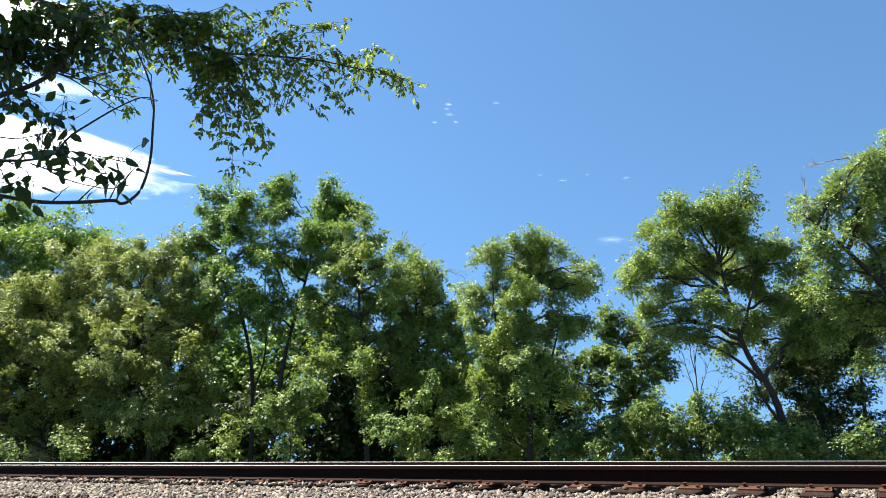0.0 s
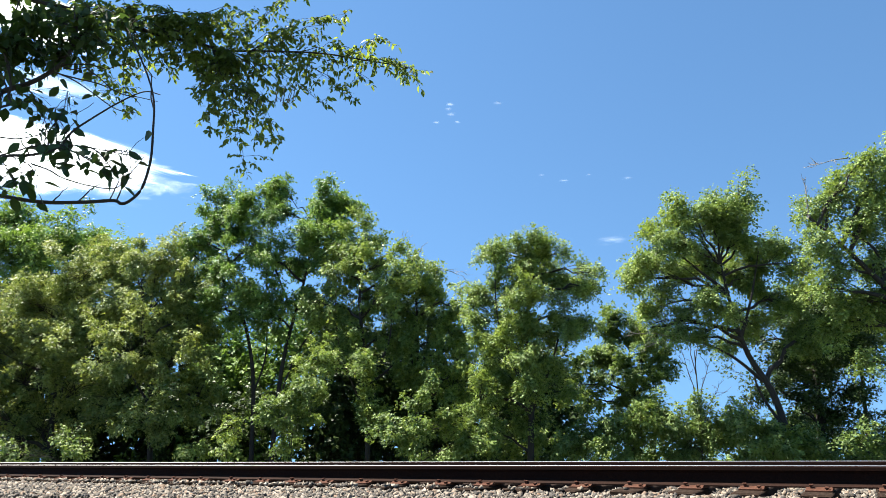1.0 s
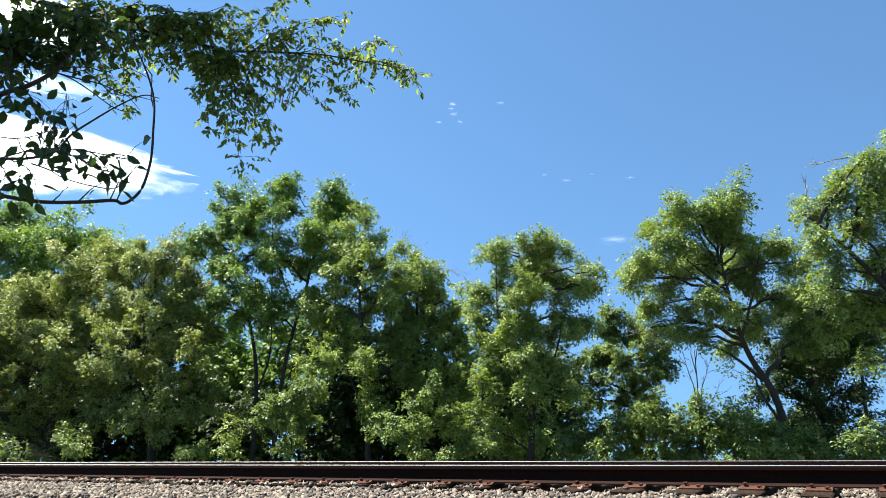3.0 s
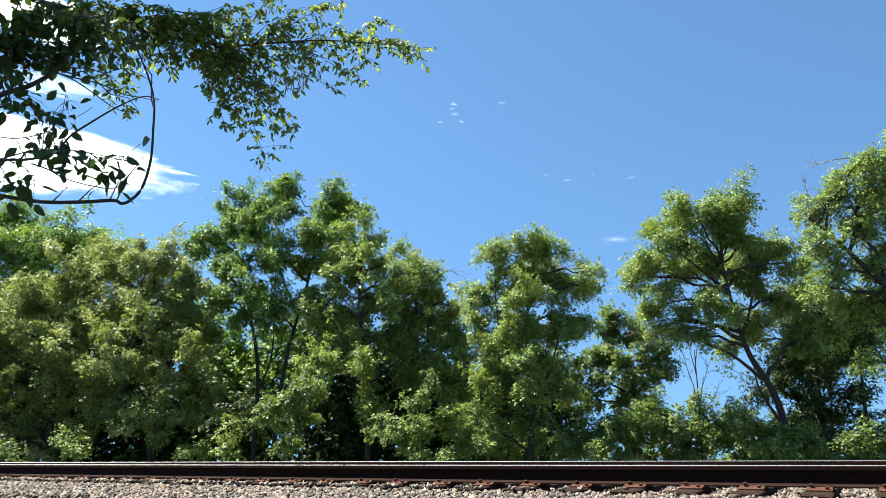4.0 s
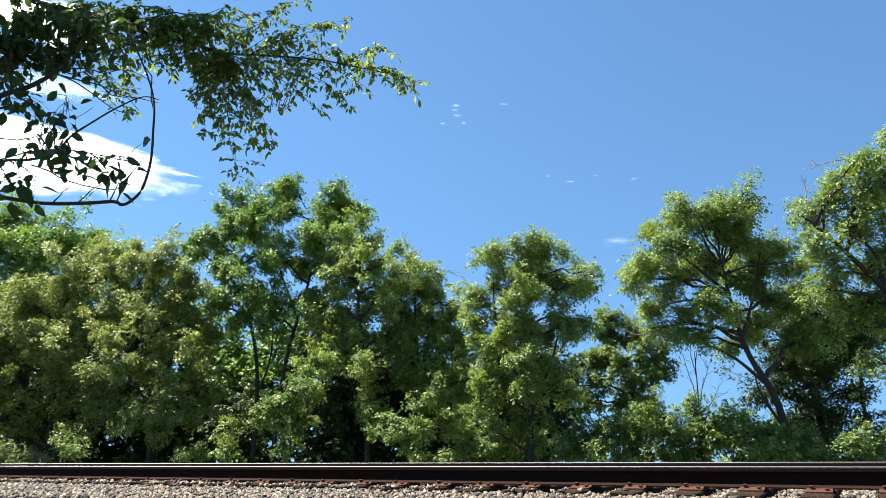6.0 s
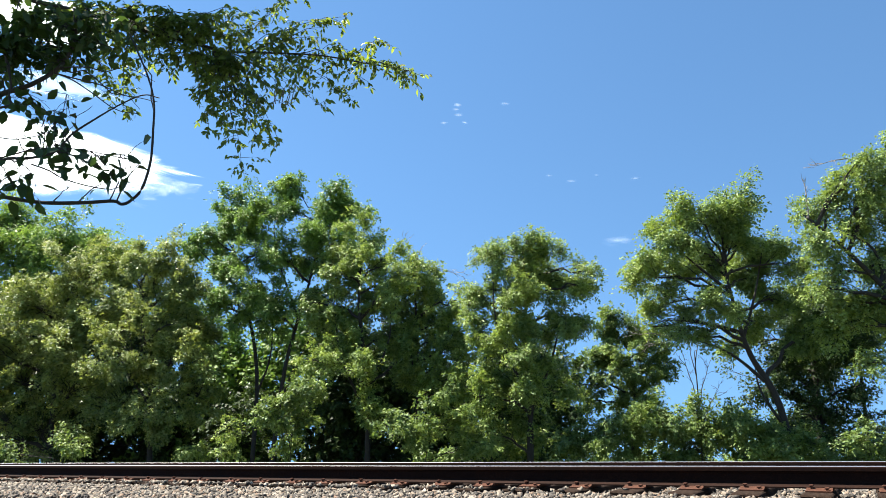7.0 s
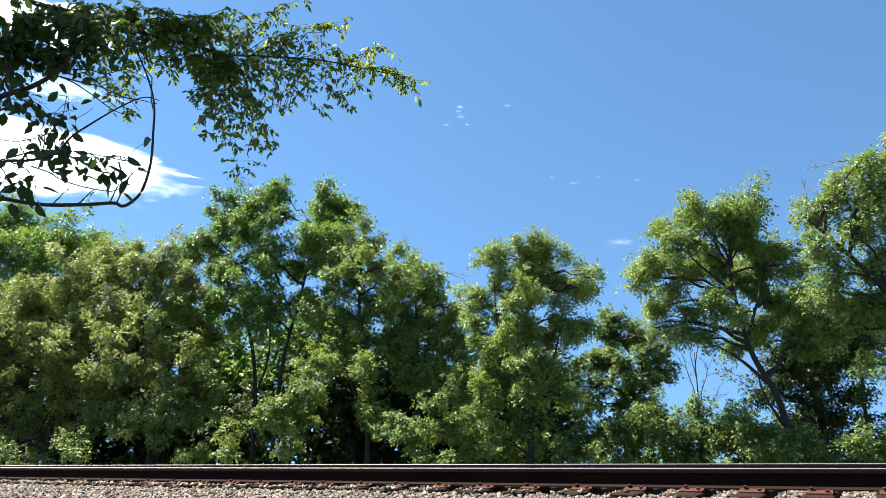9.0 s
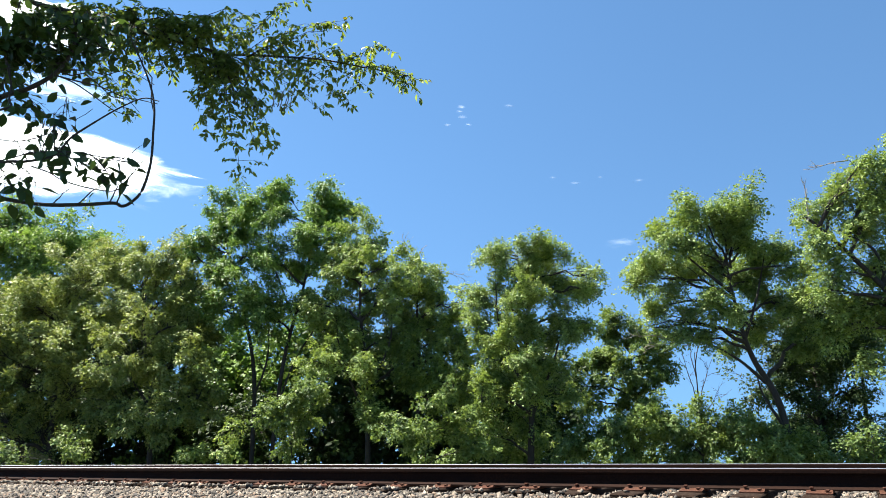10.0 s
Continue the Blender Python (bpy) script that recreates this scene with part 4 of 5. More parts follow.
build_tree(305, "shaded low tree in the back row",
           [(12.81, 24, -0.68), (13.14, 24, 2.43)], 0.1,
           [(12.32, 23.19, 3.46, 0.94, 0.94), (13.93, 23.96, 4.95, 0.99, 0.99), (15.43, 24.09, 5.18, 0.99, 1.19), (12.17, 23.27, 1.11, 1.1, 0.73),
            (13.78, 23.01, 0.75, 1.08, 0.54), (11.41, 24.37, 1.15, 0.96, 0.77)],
           LEAF_SHADED, group='trees of the back row', length=0.15, density=1500, clump=0.24)

bare_sapling(401, "leafless dark sapling between the trees",
             [(6.18, 17.5, -0.68), (6.29, 17.5, 1.55), (6.32, 17.5, 2.95)],
             [(0.5, (6.0, 17.5, 2.95)), (0.6, (6.68, 17.5, 2.66)), (0.8, (6.17, 17.5, 3.23)), (0.95, (6.54, 17.5, 3.38)), (0.4, (6.81, 17.5, 1.96))])

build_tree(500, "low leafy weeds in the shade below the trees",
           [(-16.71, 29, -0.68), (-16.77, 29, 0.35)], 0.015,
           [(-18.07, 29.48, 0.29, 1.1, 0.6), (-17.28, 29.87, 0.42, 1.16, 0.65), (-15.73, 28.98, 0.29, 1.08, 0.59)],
           LEAF_SHADED, category='shrub', group="weeds at the thicket's foot", density=1500, length=0.15)

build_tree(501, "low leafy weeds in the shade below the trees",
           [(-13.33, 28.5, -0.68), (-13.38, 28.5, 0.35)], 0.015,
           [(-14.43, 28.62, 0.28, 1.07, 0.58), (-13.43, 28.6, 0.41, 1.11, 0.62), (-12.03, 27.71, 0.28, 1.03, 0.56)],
           LEAF_SHADED, category='shrub', group="weeds at the thicket's foot", density=1500, length=0.15)

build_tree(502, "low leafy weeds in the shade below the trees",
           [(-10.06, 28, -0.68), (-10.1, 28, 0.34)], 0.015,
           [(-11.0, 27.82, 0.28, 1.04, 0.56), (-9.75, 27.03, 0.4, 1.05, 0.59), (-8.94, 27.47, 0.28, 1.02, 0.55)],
           LEAF_SHADED, category='shrub', group="weeds at the thicket's foot", density=1500, length=0.15)

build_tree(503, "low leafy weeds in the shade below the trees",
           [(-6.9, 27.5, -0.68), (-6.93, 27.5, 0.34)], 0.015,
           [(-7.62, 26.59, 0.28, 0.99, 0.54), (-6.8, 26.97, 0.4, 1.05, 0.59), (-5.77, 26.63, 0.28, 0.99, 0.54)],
           LEAF_SHADED, category='shrub', group="weeds at the thicket's foot", density=1500, length=0.15)

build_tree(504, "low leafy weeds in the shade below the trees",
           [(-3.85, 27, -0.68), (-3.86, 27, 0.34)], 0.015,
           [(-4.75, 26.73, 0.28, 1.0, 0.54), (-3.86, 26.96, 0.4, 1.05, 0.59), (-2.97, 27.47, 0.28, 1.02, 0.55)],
           LEAF_SHADED, category='shrub', group="weeds at the thicket's foot", density=1500, length=0.15)

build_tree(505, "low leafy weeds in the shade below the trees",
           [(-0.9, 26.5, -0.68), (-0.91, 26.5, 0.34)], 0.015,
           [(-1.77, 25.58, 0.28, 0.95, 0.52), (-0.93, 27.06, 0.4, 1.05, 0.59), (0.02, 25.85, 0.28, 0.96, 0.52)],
           LEAF_SHADED, category='shrub', group="weeds at the thicket's foot", density=1500, length=0.15)

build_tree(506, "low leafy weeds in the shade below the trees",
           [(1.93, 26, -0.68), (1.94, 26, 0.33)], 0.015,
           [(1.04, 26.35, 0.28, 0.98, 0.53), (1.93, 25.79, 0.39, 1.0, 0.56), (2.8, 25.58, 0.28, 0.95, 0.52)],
           LEAF_SHADED, category='shrub', group="weeds at the thicket's foot", density=1500, length=0.15)

build_tree(507, "low leafy weeds in the shade below the trees",
           [(4.66, 25.5, -0.68), (4.68, 25.5, 0.33)], 0.015,
           [(3.75, 25.28, 0.27, 0.94, 0.51), (4.69, 25.56, 0.39, 0.99, 0.56), (5.72, 26.23, 0.28, 0.98, 0.53)],
           LEAF_SHRUB, category='shrub', group="weeds at the thicket's foot", density=2200)

build_tree(508, "low leafy weeds in the shade below the trees",
           [(5.53, 19, -0.68), (5.55, 19, 0.3)], 0.015,
           [(4.87, 18.93, 0.26, 0.71, 0.38), (5.59, 19.12, 0.34, 0.74, 0.42), (6.17, 18.86, 0.25, 0.7, 0.38)],
           LEAF_SHRUB, category='shrub', group="weeds at the thicket's foot", density=2200)

build_tree(509, "low leafy weeds in the shade below the trees",
           [(7.39, 18.5, -0.68), (7.42, 18.5, 0.29)], 0.015,
           [(6.83, 18.67, 0.25, 0.7, 0.38), (7.63, 19.0, 0.34, 0.74, 0.41), (7.82, 17.94, 0.25, 0.67, 0.36)],
           LEAF_SHRUB, category='shrub', group="weeds at the thicket's foot", density=2200)

build_tree(510, "low leafy weeds in the shade below the trees",
           [(8.89, 17.5, -0.68), (8.92, 17.5, 0.29)], 0.015,
           [(8.37, 17.63, 0.25, 0.66, 0.36), (8.9, 17.45, 0.33, 0.68, 0.38), (9.66, 17.74, 0.25, 0.66, 0.36)],
           LEAF_SHRUB, category='shrub', group="weeds at the thicket's foot", density=2200)

build_tree(511, "low leafy weeds in the shade below the trees",
           [(9.92, 16.5, -0.68), (9.95, 16.5, 0.28)], 0.015,
           [(9.01, 15.87, 0.25, 0.59, 0.32), (9.57, 15.86, 0.32, 0.62, 0.35), (10.23, 16.05, 0.25, 0.6, 0.32)],
           LEAF_SHRUB, category='shrub', group="weeds at the thicket's foot", density=2200)


# ---- the near tree, whose branches hang into the view ----
SHAKEN = []        # (branch, rows of seconds and turns in degrees)
GUSTS = [(t, -1.2 * a, 0.3 * a - 0.6) for t, a in (
    (0.0, 0.0), (0.5, 2.3), (1.0, 3.3), (1.5, 1.0), (2.0, 1.4), (2.5, 2.7), (2.7, 2.0), (3.1, 3.2), (3.5, 7.8), (3.8, 9.6), (4.0, 9.3), (4.5, 3.6),
    (5.0, 3.9), (5.5, 3.1), (5.7, 1.2), (6.2, 0.8), (6.8, 2.0), (7.0, 2.5), (7.5, 1.8), (8.0, 2.6), (8.5, 2.4), (9.0, 1.3), (9.5, 1.2), (10.0, 1.7))]
STIRS = [(t, -0.3 * a, 0.1 * a) for t, a in (
    (0.0, 0.0), (0.5, 1.4), (1.0, 2.5), (1.5, 2.0), (2.0, 0.7), (2.5, 0.7), (3.0, 0.9), (3.5, 0.6), (4.0, 0.4), (4.5, -0.3), (5.0, 0.9), (5.5, 0.2),
    (6.0, 0.8), (6.5, 1.2), (7.0, 1.3), (7.5, 0.8), (8.0, 1.2), (8.5, 1.2), (9.0, 1.2), (9.5, 1.1), (10.0, 0.8))]


def near_branch(rng, tree, name, line, r0, r1, twigs, leaf, length, per, yellow=0, clump=0.008, label="", stalks=3):
    """A branch along its line, with twigs (start fraction, end point) and leaves along the twigs."""
    line = smooth_line(line, 5)
    at = line[0].copy()
    line = line - at
    wood = Wood()
    wood.tube(line, r0, r1, 7)
    spots, ways = [], []
    for f, end, bare in twigs:
        i = min(len(line) - 1, int(f * (len(line) - 1)))
        way = bowed(rng, line[i], np.array(end) - at, 0.09, 7)
        wood.tube(way, max(0.0025, 0.4 * r1 + 0.003), 0.0016, 4)
        if bare:
            continue
        for k in range(1, 7):
            for _ in range(stalks):
                # a leaf stalk that arches over and hangs, with leaflets in pairs along it and one at its end
                tip = way[k] + rng.normal(0, 1, 3) * (0.075, 0.075, 0.04) + (0, 0, -0.05)
                rachis = tip - way[k]
                wood.tube(np.array([way[k], 0.5 * (way[k] + tip) + (0, 0, 0.015), tip]), 0.0022, 0.0012, 3)
                g = np.linspace(0.35, 1.0, per) if per > 1 else np.array([1.0])
                across = unit(np.cross(rachis, (0, 0, 1.0)) + rng.normal(0, 0.02, 3))
                hand = np.where(np.arange(per) % 2, 1.0, -1.0) * np.where(np.arange(per) == per - 1, 0.0, 1.0)
                spots.append(way[k] + rachis * g[:, None] + rng.normal(0, clump, (per, 3)))
                ways.append(unit(unit(rachis) * 0.55 + across * hand[:, None] - (0, 0, 0.45) + rng.normal(0, 0.25 if per > 4 else 0.6, (per, 3))))
    ob = wood.link(name, BARK_NEAR, tree, label)
    ob.matrix_basis = Matrix.Translation(Vector(at) - tree.matrix_basis.translation)
    if spots:
        spots, ways = np.concatenate(spots), np.concatenate(ways)
        co, tri = leaf_arrays(rng, spots, ways, length, 0.9, 1.0 if per > 4 else 1.2)
        tri_mesh("foliage", co, tri, leaf, ob)
        for i in rng.integers(0, len(spots), yellow):
            co, tri = leaf_arrays(rng, spots[i:i + 1], ways[i:i + 1], length * 1.1, 0.4)
            tagged(tri_mesh("yellow_leaf", co, tri, LEAF_YELLOW, ob), "yellowed leaf")
    return ob


def seed_pods(rng, branch, tree, ends):
    """Dry grey-brown seed pods, thin and curved, that hang from a twig."""
    home = np.array(branch.matrix_basis.translation + tree.matrix_basis.translation)
    for top, low in ends:
        wood = Wood()
        a, b = np.array(top) - home, np.array(low) - home
        wood.tube(np.array([a, 0.5 * (a + b) + rng.normal(0, 0.012, 3), b]), 0.003, 0.0045, 4)
        wood.link("seed_pod", BARK_DEAD, branch, "dry grey-brown seed pod")


def near_tree():
    rng = np.random.default_rng(77)
    tree = tagged(new("tree"), "near tree with drooping leafy branches, some bare", "tree")
    foot = np.array((-5.6, 4.4, -0.66))
    tree.matrix_basis = Matrix.Translation(foot)
    wood = Wood()
    wood.tube(smooth_line([(0, 0, -0.2), (0.05, 0, 1.2), (0.0, 0.1, 2.6), (0.1, 0.2, 4.2), (0.05, 0.2, 6.0)], 5), 0.19, 0.07, 12)
    wood.link("trunk", BARK_NEAR, tree)
    # unseen crown boughs, added over the hanging branches to shade the inner ones
    for x, y, z, half, tall in ((-4.5, 4.2, 5.7, 1.0, 0.55), (-5.6, 4.6, 6.5, 1.2, 0.8), (-3.8, 4.7, 5.8, 0.8, 0.45), (-5.0, 3.4, 5.7, 0.9, 0.6),
                                (-4.3, 5.5, 6.1, 0.9, 0.5), (-6.3, 3.7, 5.3, 1.0, 0.8), (-6.7, 5.2, 5.6, 1.0, 0.8), (-5.2, 5.9, 6.3, 1.0, 0.6), (-3.0, 5.5, 6.3, 0.9, 0.4), (-3.4, 6.4, 6.9, 0.9, 0.4)):
        mid = np.array((x, y, z)) - foot
        add_bough(rng, tree, (0.05, 0.2, min(5.4, mid[2] - 1.0)), mid, (half, half, tall), LEAF_NEAR, 0.095, 2200, 0.05, 0.12, CALM, BARK_NEAR)
    near_branch(rng, tree, "limb", [(-5.55, 4.55, 3.7), (-4.09, 5.0, 4.21), (-3.6, 5.2, 4.1), (-3.14, 5.3, 4.03), (-2.66, 5.4, 3.92), (-2.34, 5.5, 3.89)],
                0.032, 0.015,
                [(0.35, (-3.63, 5.2, 3.7), False), (0.4, (-3.42, 5.3, 3.6), False), (0.45, (-3.14, 5.1, 3.69), False), (0.5, (-3.02, 5.4, 3.55), False),
                 (0.55, (-2.85, 5.2, 3.7), False), (0.6, (-2.93, 5.4, 3.3), False), (0.65, (-2.79, 5.5, 3.55), False), (0.7, (-2.59, 5.3, 3.63), False),
                 (0.75, (-2.84, 5.5, 3.24), False), (0.8, (-2.52, 5.5, 3.64), False), (0.6, (-3.14, 5.2, 4.05), False), (0.7, (-2.75, 5.2, 4.05), False)] + [
                 (0.85, (-2.43, 5.4, 4.07), False), (0.9, (-2.36, 5.6, 3.73), False), (0.95, (-2.12, 5.4, 4.07), False), (0.9, (-2.67, 5.6, 4.15), False),
                 (0.5, (-3.57, 5.5, 4.14), False), (0.98, (-1.99, 5.5, 3.96), False),
                 (0.55, (-2.65, 5.35, 4.04), False), (0.60, (-2.45, 5.35, 4.11), False), (0.70, (-2.25, 5.35, 3.97), False), (0.75, (-2.01, 5.35, 4.06), False), (0.80, (-1.83, 5.35, 4.11), False), (0.85, (-1.83, 5.35, 3.85), False), (0.65, (-2.33, 5.35, 3.77), False)],
                LEAF_NEAR, 0.06, 7, stalks=4)
    SHAKEN.append((near_branch(rng, tree, "outer_branch", [(-2.38, 5.5, 3.9), (-2.15, 5.5, 3.82), (-1.97, 5.5, 3.76), (-1.61, 5.5, 3.73), (-1.14, 5.5, 3.68), (-0.73, 5.5, 3.58), (-0.33, 5.5, 3.48)],
                0.015, 0.004,
                [(0.05, (-1.96, 5.4, 4.01), False), (0.1, (-1.83, 5.6, 4.22), False), (0.08, (-2.16, 5.4, 3.27), False), (0.1, (-2.1, 5.5, 2.99), False),
                 (0.2, (-1.81, 5.5, 2.64), False), (0.15, (-2.07, 5.6, 3.13), False), (0.22, (-1.66, 5.4, 2.83), False), (0.25, (-1.48, 5.5, 2.84), False),
                 (0.25, (-1.68, 5.6, 3.18), False), (0.3, (-1.45, 5.5, 3.35), False), (0.35, (-1.14, 5.5, 3.18), False), (0.35, (-1.21, 5.4, 3.38), False)] + [
                 (0.5, (-0.86, 5.5, 3.21), False), (0.45, (-0.99, 5.6, 3.41), False), (0.55, (-0.73, 5.5, 3.41), False), (0.5, (-0.89, 5.5, 4.08), False),
                 (0.45, (-1.06, 5.5, 4.08), False), (0.35, (-1.49, 5.5, 4.21), False), (0.36, (-1.29, 5.5, 4.36), False), (0.78, (-0.6, 5.5, 3.8), False),
                 (0.85, (-0.48, 5.5, 3.55), False), (0.95, (-0.28, 5.5, 3.43), False), (0.4, (-1.37, 5.5, 3.96), False), (0.45, (-1.15, 5.5, 3.87), False),
                 (0.6, (-0.89, 5.5, 3.73), False),
                 (0.10, (-2.15, 5.50, 3.44), False), (0.12, (-2.05, 5.50, 3.16), False), (0.15, (-1.91, 5.50, 2.98), False), (0.20, (-1.70, 5.50, 2.94), False), (0.24, (-1.54, 5.50, 2.87), False), (0.16, (-1.77, 5.50, 3.27), False), (0.12, (-1.74, 5.50, 3.52), False), (0.20, (-1.81, 5.50, 2.70), False), (0.26, (-1.51, 5.50, 3.24), False), (0.22, (-1.62, 5.50, 3.09), False)],
                LEAF_NEAR, 0.058, 7, yellow=7, label='drooping leafy branch'), GUSTS))
    near_branch(rng, tree, "bare_branch", [(-5.55, 4.5, 2.0), (-2.98, 3.9, 1.8), (-2.66, 3.9, 1.74), (-2.4, 3.9, 1.7), (-2.15, 3.9, 1.7), (-1.98, 3.9, 1.71), (-1.93, 3.9, 1.69), (-1.88, 3.9, 1.71), (-1.82, 3.9, 1.79), (-1.79, 3.9, 1.97), (-1.8, 3.9, 2.18), (-1.82, 3.9, 2.38), (-1.89, 3.9, 2.58), (-2.11, 4.0, 2.98)],
                0.014, 0.005,
                [(0.25, (-2.24, 3.9, 1.82), True), (0.38, (-1.94, 3.9, 1.89), True), (0.4, (-1.82, 3.85, 1.98), True), (0.3, (-2.0, 3.9, 1.86), True),
                 (0.83, (-2.05, 4.0, 2.94), True)],
                LEAF_BROAD_SHADE, 0.09, 4, label='bare curved branch')
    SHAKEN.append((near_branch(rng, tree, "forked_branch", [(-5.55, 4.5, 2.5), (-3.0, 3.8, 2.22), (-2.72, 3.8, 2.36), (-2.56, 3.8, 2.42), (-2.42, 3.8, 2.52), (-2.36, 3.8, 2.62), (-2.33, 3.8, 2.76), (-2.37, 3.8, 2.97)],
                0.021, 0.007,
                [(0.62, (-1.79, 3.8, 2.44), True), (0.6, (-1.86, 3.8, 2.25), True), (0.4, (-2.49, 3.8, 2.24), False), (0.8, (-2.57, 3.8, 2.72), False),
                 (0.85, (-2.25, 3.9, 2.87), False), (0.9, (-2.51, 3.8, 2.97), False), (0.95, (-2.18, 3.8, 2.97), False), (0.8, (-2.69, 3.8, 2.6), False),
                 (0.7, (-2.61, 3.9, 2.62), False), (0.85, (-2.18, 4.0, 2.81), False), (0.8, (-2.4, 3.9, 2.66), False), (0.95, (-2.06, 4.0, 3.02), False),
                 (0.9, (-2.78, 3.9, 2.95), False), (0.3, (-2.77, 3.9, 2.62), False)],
                LEAF_BROAD_SHADE, 0.08, 2, stalks=3), STIRS))
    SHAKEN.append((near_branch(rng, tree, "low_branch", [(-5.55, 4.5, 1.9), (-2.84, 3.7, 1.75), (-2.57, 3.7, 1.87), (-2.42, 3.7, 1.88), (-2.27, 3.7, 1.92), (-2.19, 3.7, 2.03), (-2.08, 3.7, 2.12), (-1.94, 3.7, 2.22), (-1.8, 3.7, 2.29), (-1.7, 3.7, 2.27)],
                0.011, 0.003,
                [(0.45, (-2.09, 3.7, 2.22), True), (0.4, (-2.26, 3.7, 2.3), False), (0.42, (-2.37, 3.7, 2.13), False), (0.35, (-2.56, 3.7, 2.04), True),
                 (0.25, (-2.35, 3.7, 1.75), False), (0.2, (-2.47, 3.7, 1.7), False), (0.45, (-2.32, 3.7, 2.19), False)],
                LEAF_BROAD_SHADE, 0.088, 1, stalks=3), STIRS))
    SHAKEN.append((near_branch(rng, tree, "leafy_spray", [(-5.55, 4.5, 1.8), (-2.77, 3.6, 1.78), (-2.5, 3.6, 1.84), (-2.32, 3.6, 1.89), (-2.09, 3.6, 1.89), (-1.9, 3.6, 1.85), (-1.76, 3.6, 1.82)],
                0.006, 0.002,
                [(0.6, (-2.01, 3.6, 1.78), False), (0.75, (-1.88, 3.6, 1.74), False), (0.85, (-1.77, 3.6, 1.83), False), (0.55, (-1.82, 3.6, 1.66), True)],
                LEAF_BROAD_SHADE, 0.088, 1, stalks=3), STIRS))
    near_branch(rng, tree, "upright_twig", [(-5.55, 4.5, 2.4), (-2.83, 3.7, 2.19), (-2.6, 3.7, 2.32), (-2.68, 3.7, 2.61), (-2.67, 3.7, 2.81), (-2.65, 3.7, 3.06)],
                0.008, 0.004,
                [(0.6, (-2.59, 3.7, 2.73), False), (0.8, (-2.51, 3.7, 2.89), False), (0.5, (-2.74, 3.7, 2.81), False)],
                LEAF_BROAD_SHADE, 0.085, 4)
    for twig_line, r0 in (([(-2.41, 3.80, 2.52), (-2.27, 3.80, 2.48), (-2.12, 3.80, 2.44), (-1.97, 3.80, 2.37), (-1.87, 3.80, 2.35), (-1.75, 3.80, 2.32)], 0.005),
                          ([(-2.40, 3.80, 2.52), (-2.29, 3.80, 2.47), (-2.17, 3.80, 2.39), (-2.00, 3.80, 2.27), (-1.86, 3.80, 2.24)], 0.005),
                          ([(-2.40, 3.72, 1.87), (-2.29, 3.72, 1.83), (-2.20, 3.72, 1.78), (-2.03, 3.72, 1.73), (-1.88, 3.72, 1.72), (-1.80, 3.72, 1.83), (-1.75, 3.72, 1.91)], 0.005),
                          ([(-2.60, 3.70, 2.03), (-2.50, 3.70, 2.02), (-2.39, 3.70, 2.04), (-2.31, 3.70, 2.07), (-2.21, 3.70, 2.06)], 0.004)):
        near_branch(rng, tree, "bare_twig", twig_line, r0, 0.002, [], LEAF_BROAD_SHADE, 0.09, 1, label="bare twig")
    seed_pods(rng, SHAKEN[0][0], tree, [((-1.51, 5.45, 3.36), (-1.51, 5.45, 3.18)), ((-1.48, 5.45, 3.35), (-1.53, 5.45, 3.16)), ((-1.44, 5.45, 3.33), (-1.46, 5.45, 3.14)), ((-1.42, 5.45, 3.36), (-1.48, 5.45, 3.18)), ((-1.39, 5.45, 3.35), (-1.41, 5.45, 3.16)), ((-1.35, 5.45, 3.33), (-1.43, 5.45, 3.14)), ((-1.33, 5.45, 3.36), (-1.37, 5.45, 3.18))])
    return tree


near_tree()


# ---- clouds ----
def cloud(at, half, tall, scale, low, high, seed, thick, label, group="small clouds"):
    k = 8
    verts = [((i / k * 2 - 1) * half, (j / k * 2 - 1) * tall, 6.0 * math.sin(i + 2.0 * j)) for j in range(k + 1) for i in range(k + 1)]
    faces = [(j * (k + 1) + i, j * (k + 1) + i + 1, (j + 1) * (k + 1) + i + 1, (j + 1) * (k + 1) + i) for j in range(k) for i in range(k)]
    eye = Vector(EYE)
    ob = link_mesh("cloud", verts, faces, cloud_material("vapour", scale, low, high, seed, thick), None, look(at, tuple(2 * Vector(at) - eye)), True)
    return tagged(ob, label, "cloud", group)


CLOUDS = []        # (cloud, how far it drifts)


def drifting(ob, metres):
    CLOUDS.append((ob, (metres, 0, 0)))


drifting(cloud((-1306, 2000, 930), 610.0, 165.0, (2.4, 2.0, 1), 0.48, 0.8, 1.3, 1.0, "bright white cloud with wispy ends"), 32.0)
drifting(cloud((-1413, 2000, 1446), 323.0, 114.0, (2.5, 2.0, 1), 0.5, 0.7, 4.1, 0.9, "bright white cloud bank high up"), 34.0)
drifting(cloud((-1274, 2000, 1178), 312.0, 73.0, (2.0, 2.5, 1), 0.7, 1.2, 7.7, 0.6, "thin white cloud streak"), 33.0)
drifting(cloud((16, 2000, 1106), 29.0, 15.0, (2, 2.0, 1), 0.75, 1.4, 2.2, 0.124, "small torn wisp of cloud"), 40.0)
drifting(cloud((13, 2000, 1090), 25.0, 11.0, (2, 2.0, 1), 0.75, 1.4, 2.9, 0.105, "small torn wisp of cloud"), 40.0)
drifting(cloud((20, 2000, 1070), 33.0, 20.0, (2, 2.0, 1), 0.75, 1.4, 4.4, 0.124, "small torn wisp of cloud"), 40.0)
drifting(cloud((40, 2000, 1044), 25.0, 13.0, (2, 2.0, 1), 0.75, 1.4, 6.6, 0.124, "small torn wisp of cloud"), 40.0)
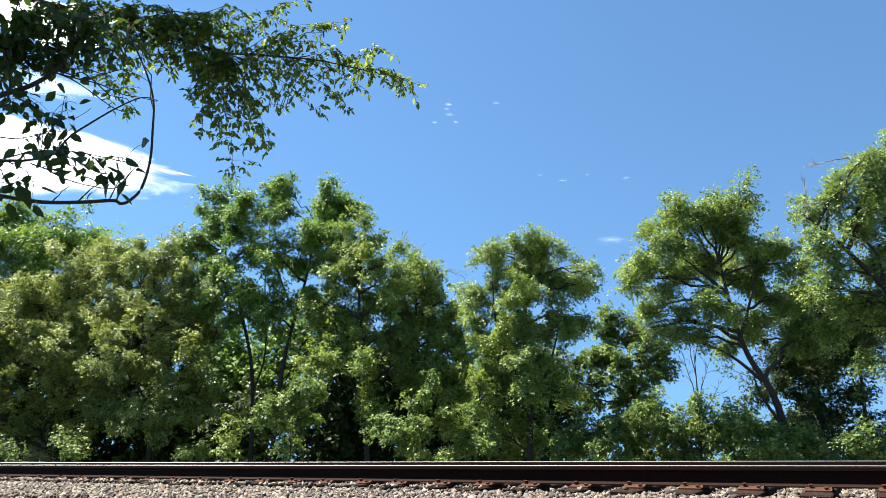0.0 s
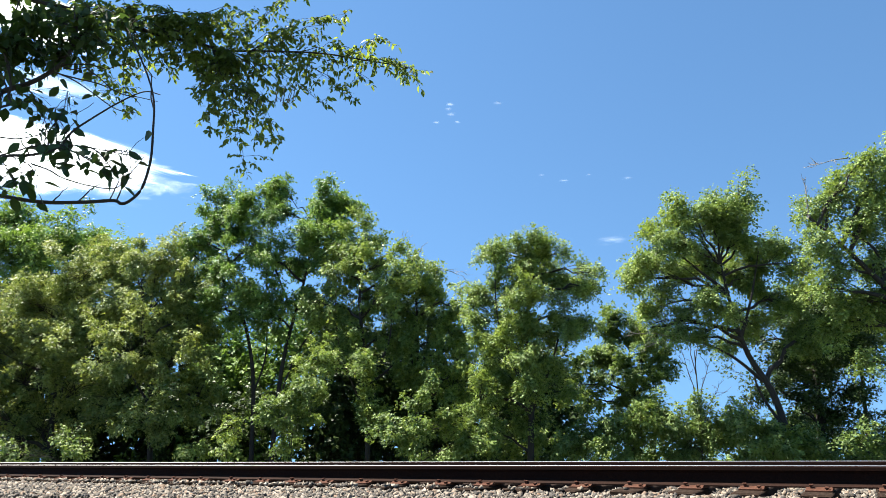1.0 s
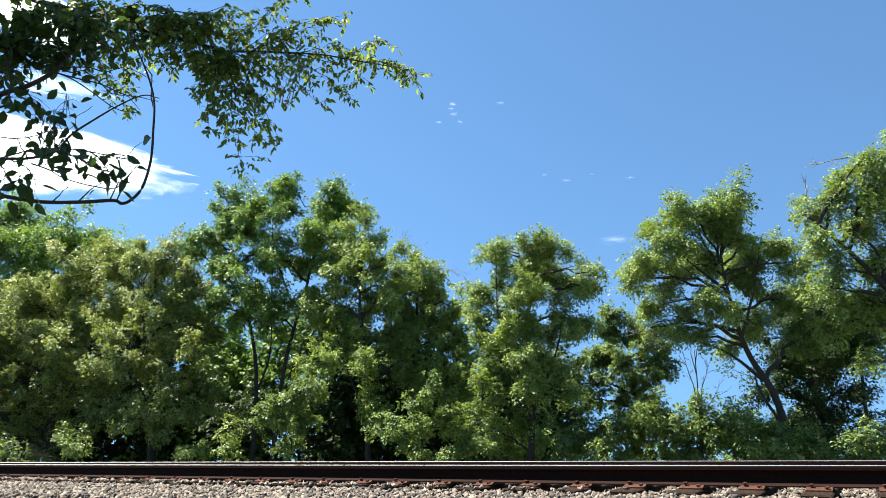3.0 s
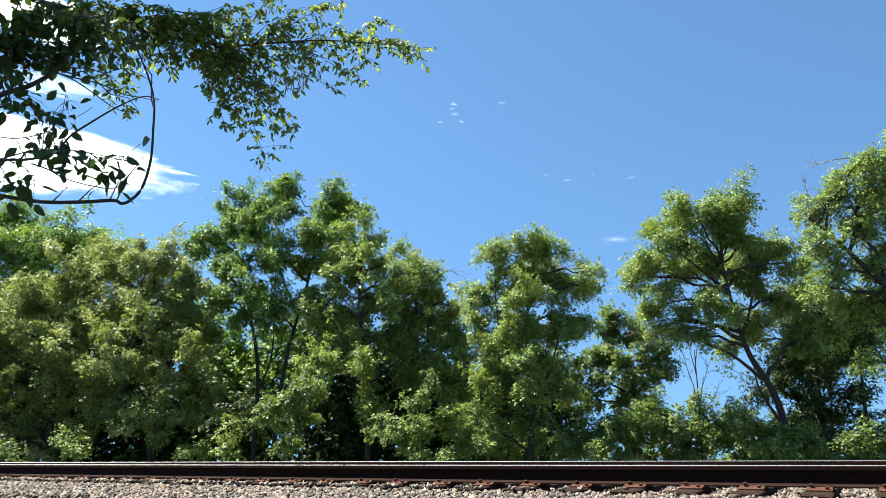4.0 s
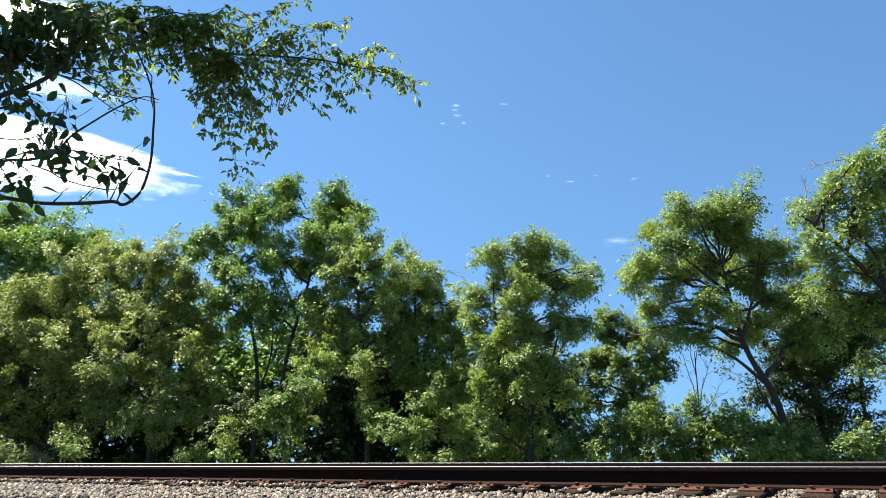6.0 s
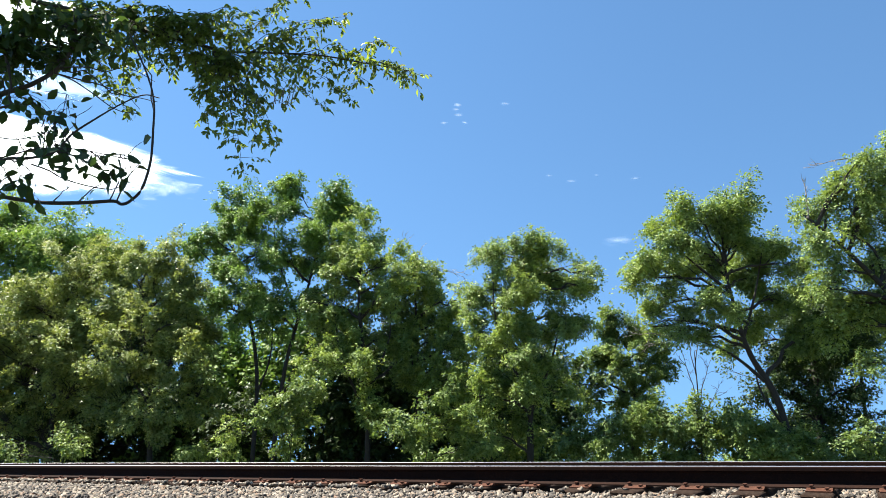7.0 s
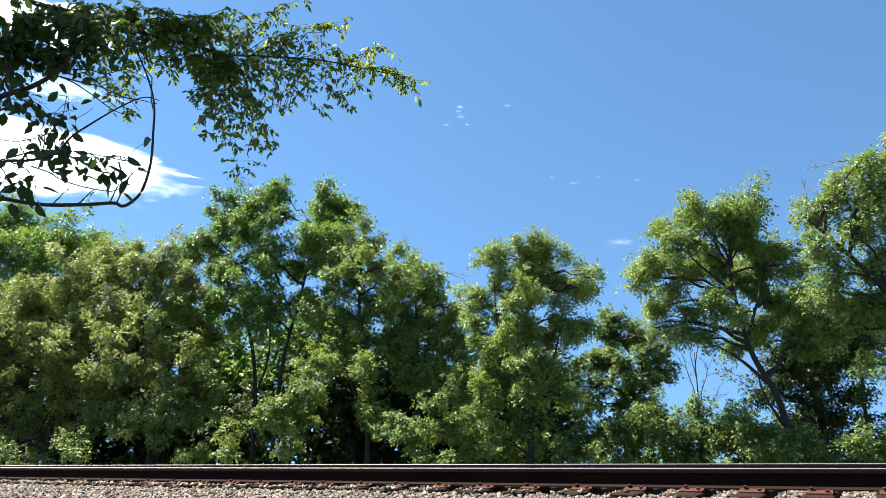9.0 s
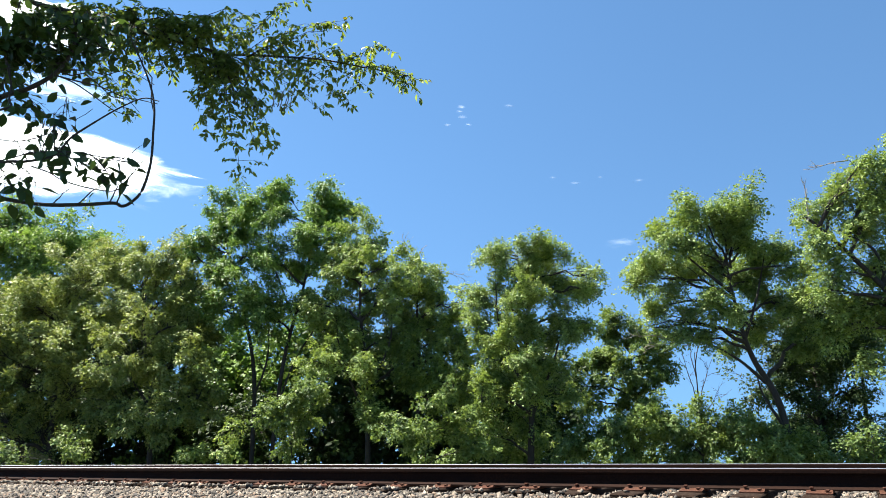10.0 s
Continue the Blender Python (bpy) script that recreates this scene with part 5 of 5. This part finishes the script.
drifting(cloud((-27, 2000, 1042), 23.0, 13.0, (2, 2.0, 1), 0.75, 1.4, 7.1, 0.105, "small torn wisp of cloud"), 40.0)
drifting(cloud((171, 2000, 1111), 33.0, 13.0, (2, 2.0, 1), 0.75, 1.5, 5.2, 0.081, "small faint wisp of cloud"), 40.0)
drifting(cloud((301, 2000, 860), 28.0, 16.0, (2, 2.0, 1), 0.75, 1.5, 6.2, 0.081, "small faint wisp of cloud"), 39.0)
drifting(cloud((368, 2000, 841), 35.0, 12.0, (2, 2.0, 1), 0.75, 1.5, 8.2, 0.081, "small faint wisp of cloud"), 39.0)
drifting(cloud((450, 2000, 862), 21.0, 9.0, (2, 2.0, 1), 0.75, 1.5, 1.2, 0.068, "small faint wisp of cloud"), 39.0)
drifting(cloud((569, 2000, 851), 35.0, 16.0, (2, 2.0, 1), 0.75, 1.5, 9.2, 0.093, "small faint wisp of cloud"), 39.0)
drifting(cloud((505, 2000, 648), 102.0, 31.0, (2.5, 2.0, 1), 0.7, 1.5, 3.2, 0.136, "small pale cloud low over the trees"), 31.0)
drifting(cloud((206, 2000, 612), 76.0, 37.0, (2, 2.0, 1), 0.7, 1.4, 3.9, 0.217, "small pale cloud behind the treetop"), 31.0)


# ---- movement ----
def motions():
    times = [0.5 * i for i in range(21)]
    for bough, joint, arm, height, table, phase in SWAYING:
        rows = []
        for i, t in enumerate(times):
            own = 0.035 * math.sin(1.9 * t + phase) + 0.02 * math.sin(4.1 * t + 2.3 * phase)
            side = table[i] * height + own * (0.4 + 0.6 * height)
            deep = 0.03 * math.sin(1.5 * t + 1.7 * phase)
            turn = math.degrees(0.35 * side / arm)
            rows.append((t, pose(joint[0] + 0.65 * side, joint[1], joint[2], math.degrees(deep / arm), turn, 0)))
        walk(bough, rows)
    for trunk, table, share, height in SWAYING_TRUNKS:
        walk(trunk, [(t, pose(0, 0, 0, 0, math.degrees(0.6 * share * table[i] / height), 0)) for i, t in enumerate(times)])
    for ob, rows in SHAKEN:
        rest = ob.matrix_basis.translation.copy()
        walk(ob, [(t, pose(*rest, 0, ry, rz)) for t, ry, rz in rows])
    for ob, shift in CLOUDS:
        m = ob.matrix_basis.copy()
        walk(ob, [(0.0, m), (10.0, Matrix.Translation(shift) @ m)])


motions()
